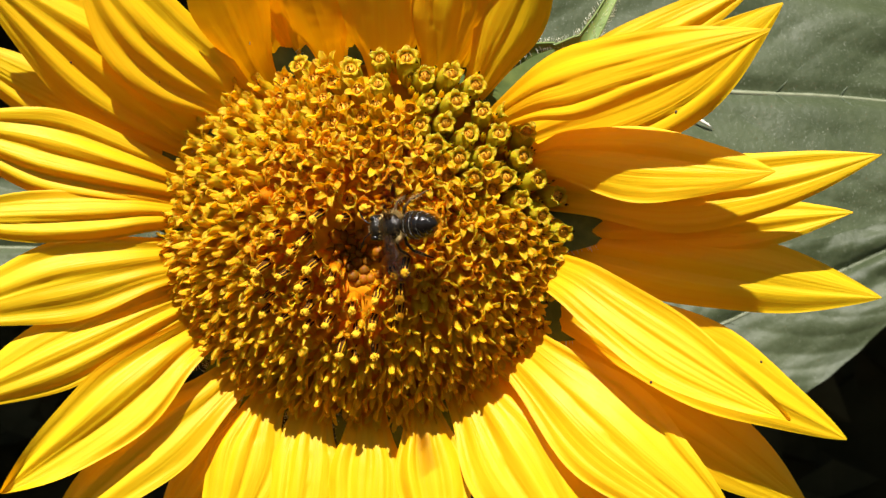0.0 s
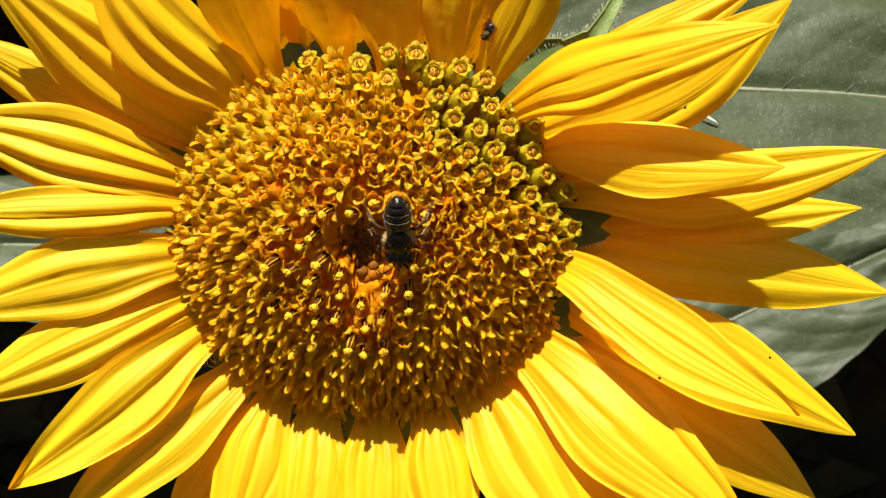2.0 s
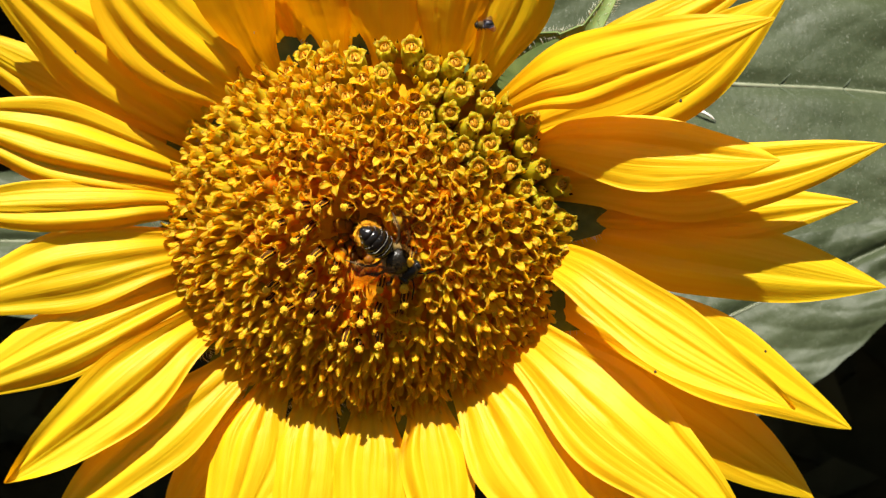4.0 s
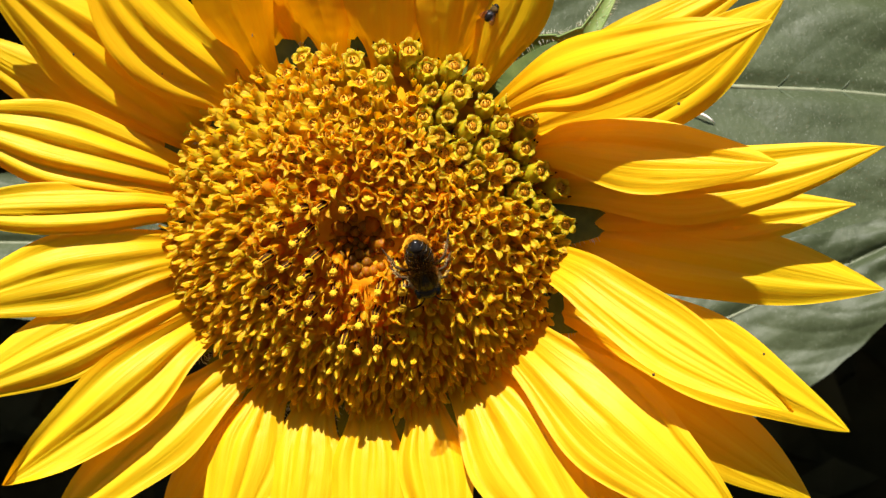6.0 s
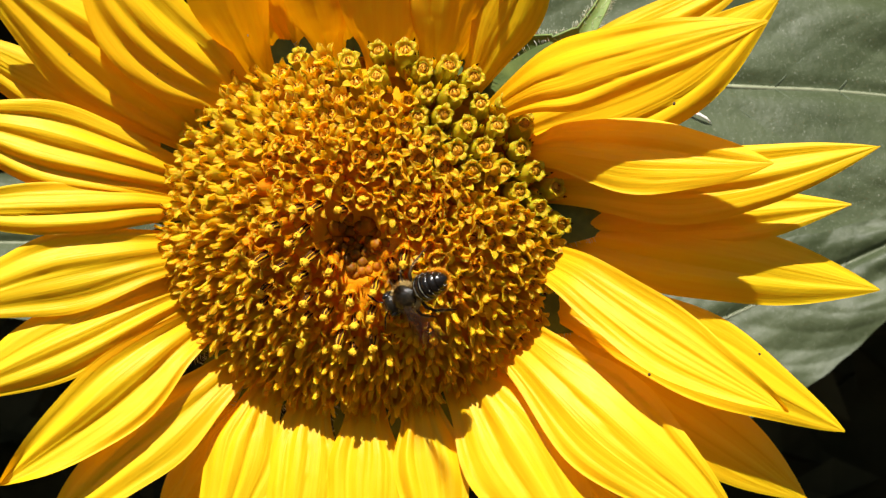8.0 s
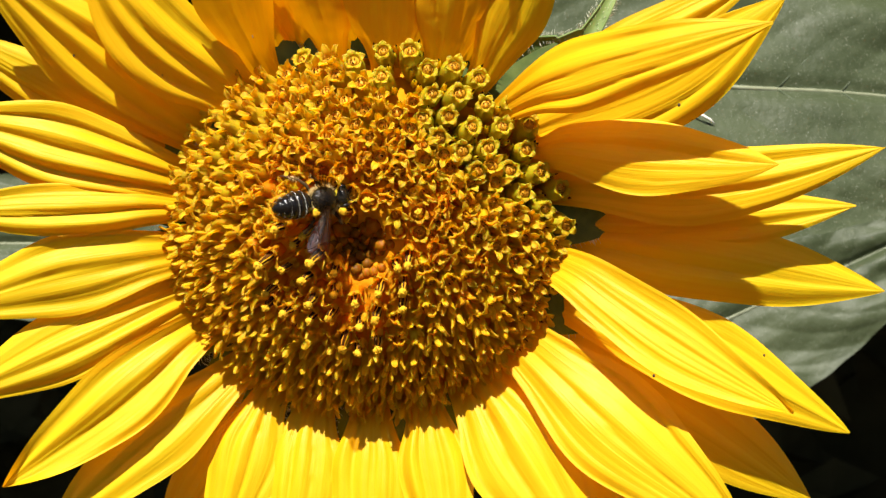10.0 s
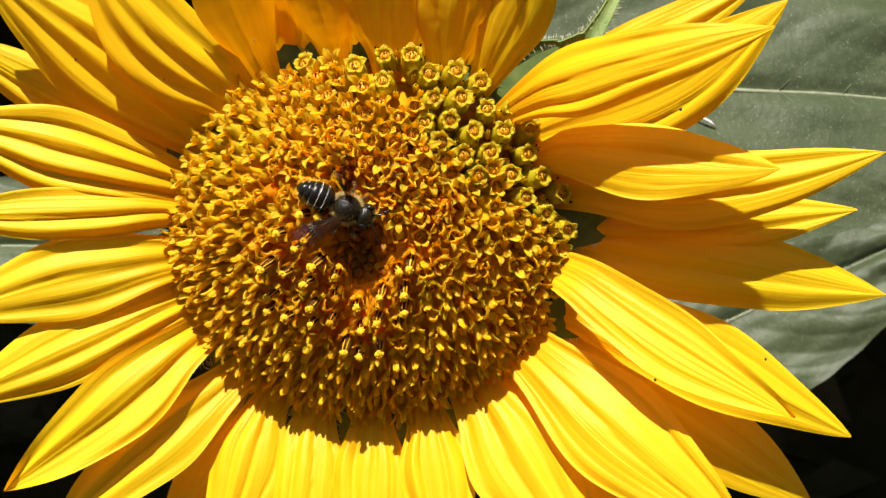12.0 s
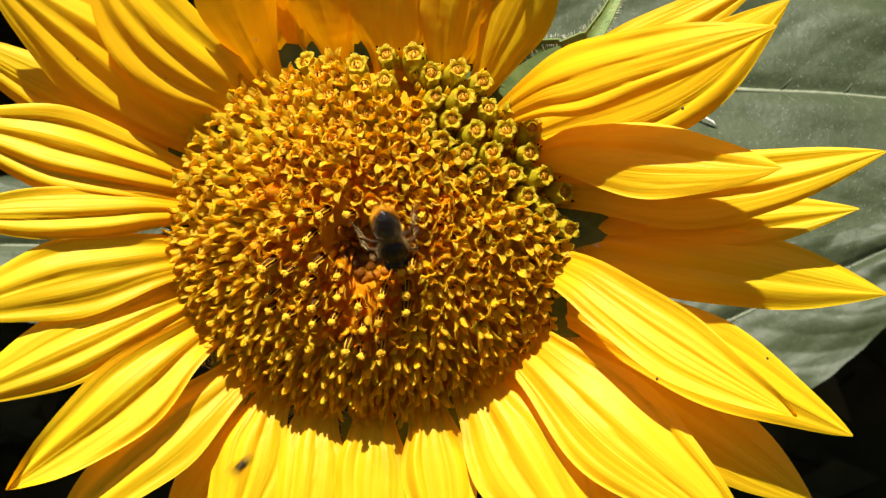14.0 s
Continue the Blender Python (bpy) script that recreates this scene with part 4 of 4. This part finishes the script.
    # legs
    for x, reach, sweep in ((2.8, 2.6, 2.2), (1.5, 3.3, -0.3), (0.3, 3.6, -3.0)):
        for sd in (-1, 1):
            bm = bmesh.new()
            tube(bm, [(x, sd * 1.1, -1.3), (x + sweep * 0.25, sd * (1.5 + reach * 0.35), -0.9), (x + sweep * 0.55, sd * (1.4 + reach * 0.68), -1.3),
                      (x + sweep * 0.8, sd * (1.4 + reach * 0.85), -2.6), (x + sweep * 1.05, sd * (1.4 + reach), -3.4), (x + sweep * 1.25, sd * (1.4 + reach * 1.05), -3.7)],
                 [0.24, 0.28, 0.2, 0.2, 0.11, 0.05], 7)

            def shin(g, x=x, sd=sd, reach=reach, sweep=sweep):
                u = g.random()
                return Vector((x + sweep * (0.55 + 0.3 * u), sd * (1.4 + reach * (0.68 + 0.2 * u)), -1.3 - 1.4 * u)), Vector((g.gauss(0, 1), g.gauss(0, 1), g.gauss(0, 1)))

            fuzz(bm, rng, 90, shin, 0.6, 0.05, 1)
            part("leg", millimetres(bm, k), [LEG, TAN_FUR], bee)
    wings = []
    for sd in (-1, 1):
        for name, length, wide, veins in (("forewing", 9.6, 3.5, ((0.95, 0.97, 0.96), (0.6, 0.75, 0.9), (0.2, -0.1, 0.9), (0.0, -0.75, 0.75))),
                                          ("hindwing", 6.0, 2.1, ((0.9, 0.95, 0.9), (0.2, 0.0, 0.9)))):
            bm, vb = wing_mesh(length, wide, -sd, veins)
            w = part(name, millimetres(bm, k), WING, bee, "clear brownish veined wing")
            part("vein", millimetres(vb, k), WING_VEIN, w)
            wings.append((w, sd, name))
    return bee, wings


def build_fly(name, label, size):
    fly = tagged(new(name), label, "insect")
    bm = bmesh.new()
    blob(bm, (-0.5, 0, 0), (0.85, 0.55, 0.5), 0, 3, 0.05, 1)
    part("abdomen", millimetres(bm, size), CHITIN, fly)
    bm = bmesh.new()
    blob(bm, (0.45, 0, 0.05), (0.5, 0.5, 0.48), 0, 3, 0.05, 1)
    part("thorax", millimetres(bm, size), DARK_FUR, fly)
    bm = bmesh.new()
    blob(bm, (1.0, 0, 0), (0.28, 0.42, 0.36), 0, 3)
    part("head", millimetres(bm, size), EYE_GLOSS, fly)
    for sd in (-1, 1):
        bm, vb = wing_mesh(1.9, 0.75, -sd, ((0.95, 0.97, 0.96), (0.2, 0.0, 0.9)))
        for q in (bm, vb):
            bmesh.ops.rotate(q, matrix=Matrix.Rotation(sd * radians(-28), 3, "Z"), verts=q.verts[:])
            bmesh.ops.translate(q, vec=(0.4, sd * 0.25, 0.42), verts=q.verts[:])
        w = part("wing", millimetres(bm, size), WING, fly)
        vb.free()
        for x, dx in ((0.7, 0.5), (0.45, 0.0), (0.2, -0.6)):
            bm = bmesh.new()
            tube(bm, [(x, sd * 0.3, -0.25), (x + dx * 0.4, sd * 0.6, -0.25), (x + dx * 0.5, sd * 0.55, -0.75)], [0.09, 0.07, 0.03], 5)
            part("leg", millimetres(bm, size), CHITIN, fly)
    return fly


bee, bee_wings = build_bee()
hover_fly = build_fly("hover_fly", "small dark hovering fly with clear wings in the air", 1.3)
petal_fly = build_fly("small_fly", "tiny black fly crawling on a ray petal", 1.35)
BEE = [  # seconds, millimetres from the flower's middle, heading, head-down degrees
    (0.0, 7.0, -17.1, 2.5, -176, 39),
    (0.2, 9.0, -16.7, 2.2, -162, 32),
    (0.4, 6.7, -17.0, 2.9, -136, 36),
    (0.6, 6.5, -16.7, 3.8, -139, 29),
    (0.8, 7.3, -17.1, 3.8, -127, 36),
    (1.0, 6.5, -16.5, 3.6, -119, 27),
    (1.2, 5.5, -17.0, 4.1, -119, 36),
    (1.4, 6.2, -17.0, 3.0, -112, 35),
    (1.5, 5.9, -16.8, 1.5, -103, 36),
    (1.6, 5.5, -16.7, 1.7, -94, 37),
    (1.8, 5.2, -16.7, 1.4, -88, 37),
    (2.0, 5.3, -16.7, 0.4, -89, 41),
    (2.2, 5.2, -16.6, -0.1, -87, 42),
    (2.4, 5.0, -16.6, 0.1, -88, 42),
    (2.6, 5.5, -16.7, 0.0, -89, 41),
    (2.8, 6.0, -16.8, -0.1, -88, 42),
    (3.2, 5.9, -16.0, -1.6, -69, 34),
    (4.3, 4.6, -15.0, -4.4, -36, 32),
    (5.3, 5.3, -14.3, -1.9, -21, 9),
    (5.5, 8.4, -15.8, -4.3, -30, 31),
    (5.7, 10.3, -16.1, -6.4, -63, 41),
    (5.9, 10.4, -16.4, -6.6, -71, 50),
    (6.1, 10.6, -16.3, -6.4, -81, 48),
    (6.3, 11.3, -16.3, -6.3, -83, 48),
    (6.5, 10.8, -16.5, -6.1, -86, 50),
    (6.7, 10.5, -16.5, -5.8, -87, 50),
    (6.9, 8.6, -15.1, -7.5, -114, 28),
    (7.1, 9.1, -14.8, -10.4, -151, 37),
    (7.3, 8.6, -15.0, -10.2, -158, 40),
    (7.5, 9.5, -14.5, -10.4, -153, 31),
    (7.7, 10.2, -14.7, -10.6, -153, 37),
    (7.9, 9.5, -14.9, -10.3, -152, 39),
    (8.1, 9.4, -14.9, -10.1, -153, 37),
    (8.2, 10.0, -14.7, -10.2, -153, 35),
    (8.9, 3.1, -15.0, -6.2, -241, 36),
    (9.6, -3.2, -14.5, 1.8, -315, 43),
    (10.3, -9.4, -14.5, 6.5, -357, 20),
    (10.6, -8.5, -14.6, 6.4, -357, 20),
    (10.9, -9.1, -14.3, 6.4, -352, 19),
    (11.2, -8.8, -14.3, 5.8, -354, 16),
    (11.4, -8.4, -14.4, 5.6, -357, 16),
    (11.6, -7.1, -14.7, 6.6, -376, 15),
    (11.8, -3.5, -15.7, 6.5, -399, 24),
    (12.0, -4.1, -14.9, 5.7, -384, 10),
    (12.3, -3.0, -15.6, 5.8, -398, 23),
    (12.6, -3.1, -15.1, 5.9, -394, 16),
    (12.9, -2.7, -15.1, 5.9, -400, 19),
    (13.2, 0.5, -14.9, 4.5, -387, 15),
    (13.4, 1.3, -14.6, 2.1, -376, 26),
    (13.6, 2.6, -15.6, 3.1, -383, 27),
    (13.8, 2.0, -15.7, 3.0, -409, 30),
    (14.0, 4.6, -16.0, -1.0, -435, 50),
]


FLY = [  # seconds, millimetres from the flower's middle, heading
    (0.0, -85.8, -20.0, 11.7, -38),
    (5.1, -3.6, -20.0, -54.6, 42),
    (5.3, 4.6, -22.0, -49.6, 105),
    (5.4, 7.9, -22.0, -33.7, 105),
    (5.5, 14.6, -24.0, -30.1, 105),
    (5.6, 18.5, -26.0, -30.5, 105),
    (5.7, 30.6, -28.0, -25.2, 105),
    (5.8, 74.0, -40.0, -27.9, 25),
    (6.0, 129.7, -60.0, -14.7, 90),
    (8.5, 130.2, -60.0, 16.0, 170),
    (10.0, 23.5, -40.0, -58.0, 164),
    (10.5, -6.6, -26.0, -52.5, 84),
    (10.7, -2.1, -24.0, -23.9, 85),
    (10.9, 0.3, -24.0, -0.3, 89),
    (11.0, 0.5, -24.0, 11.8, 9),
    (11.1, 7.7, -24.0, 8.1, -71),
    (11.3, 6.5, -24.0, -4.1, -82),
    (11.5, 11.9, -26.0, -41.5, -162),
    (11.7, -14.2, -26.0, -38.4, -218),
    (11.8, -54.1, -26.0, -7.1, -201),
    (12.0, -95.0, -40.0, 10.1, -121),
    (13.6, -77.9, -40.0, -57.7, -41),
    (13.9, -30.3, -26.0, -46.8, 39),
    (14.0, -19.2, -24.0, -36.6, 42),
]
CRAWL = [
    (0.0, 21.6, -6.0, 36.3, 250),
    (1.5, 20.3, -10.4, 35.0, 240),
    (3.2, 20.4, -10.6, 34.8, 230),
    (5.5, 21.2, -12.1, 36.2, 60),
    (6.5, 22.8, -14.2, 38.0, 50),
    (8.2, 24.3, -17.1, 42.0, 50),
    (14.0, 26.8, -21.5, 47.0, 50),
]


def spread(t):
    """How the bee holds its wings: degrees out from its back, degrees up, and how far they beat."""
    if t < 3.4:
        return 64, 28, 40
    if t < 5.1:
        f = (t - 3.4) / 1.7
        return 64 - 53 * f, 28 - 21 * f, 40 * (1 - f)
    if t < 6.6:
        return 11, 7, 0
    if t < 7.0:
        f = (t - 6.6) / 0.4
        return 11 + 53 * f, 7 + 18 * f, 40 * f
    if t < 9.4:
        return 64, 25, 40
    if t < 10.2:
        f = (t - 9.4) / 0.8
        return 64 + 3 * f, 25 - 5 * f, 40 * (1 - f)
    if t < 11.55:
        return 67 + 2 * math.sin(t * 17), 20 + 2 * math.sin(t * 17), 0
    return 62, 32, 40 * min(1, (t - 11.55) / 0.3)


def motions():
    walk(bee, [(t, pose(HEART.x + x * MM, HEART.y + y * MM, HEART.z + z * MM, 90) @ pose(0, 0, 0, 0, 0, h) @ pose(0, 0, 0, 0, dip, 0))
               for t, x, y, z, h, dip in BEE])
    for w, sd, name in bee_wings:
        hind = name == "hindwing"
        rows = []
        for i in range(421):
            t = i / FPS
            out, up, beat = spread(t)
            up += beat * (0, 1, -1)[i % 3]
            if sd > 0:
                up += 56 * max(0.0, min(1, t - 9.4, (12.0 - t) / 0.5))
            out = out * (1.12 if hind else 0.95)
            rows.append((t, pose((1.0 if hind else 1.9) * MM, sd * 1.55 * MM, (1.5 if hind else 1.7) * MM) @ pose(0, 0, 0, 0, 0, -sd * out) @ pose(0, 0, 0, 0, up, 0) @ pose(0, 0, 0, (22 if 10.2 < t < 11.6 else 8) * sd, 0, 0)))
        walk(w, rows)
    for thing, rows in ((hover_fly, FLY), (petal_fly, CRAWL)):
        walk(thing, [(t, pose(HEART.x + x * MM, HEART.y + y * MM, HEART.z + z * MM, 90) @ pose(0, 0, 0, 0, 0, h)) for t, x, y, z, h in rows])


motions()
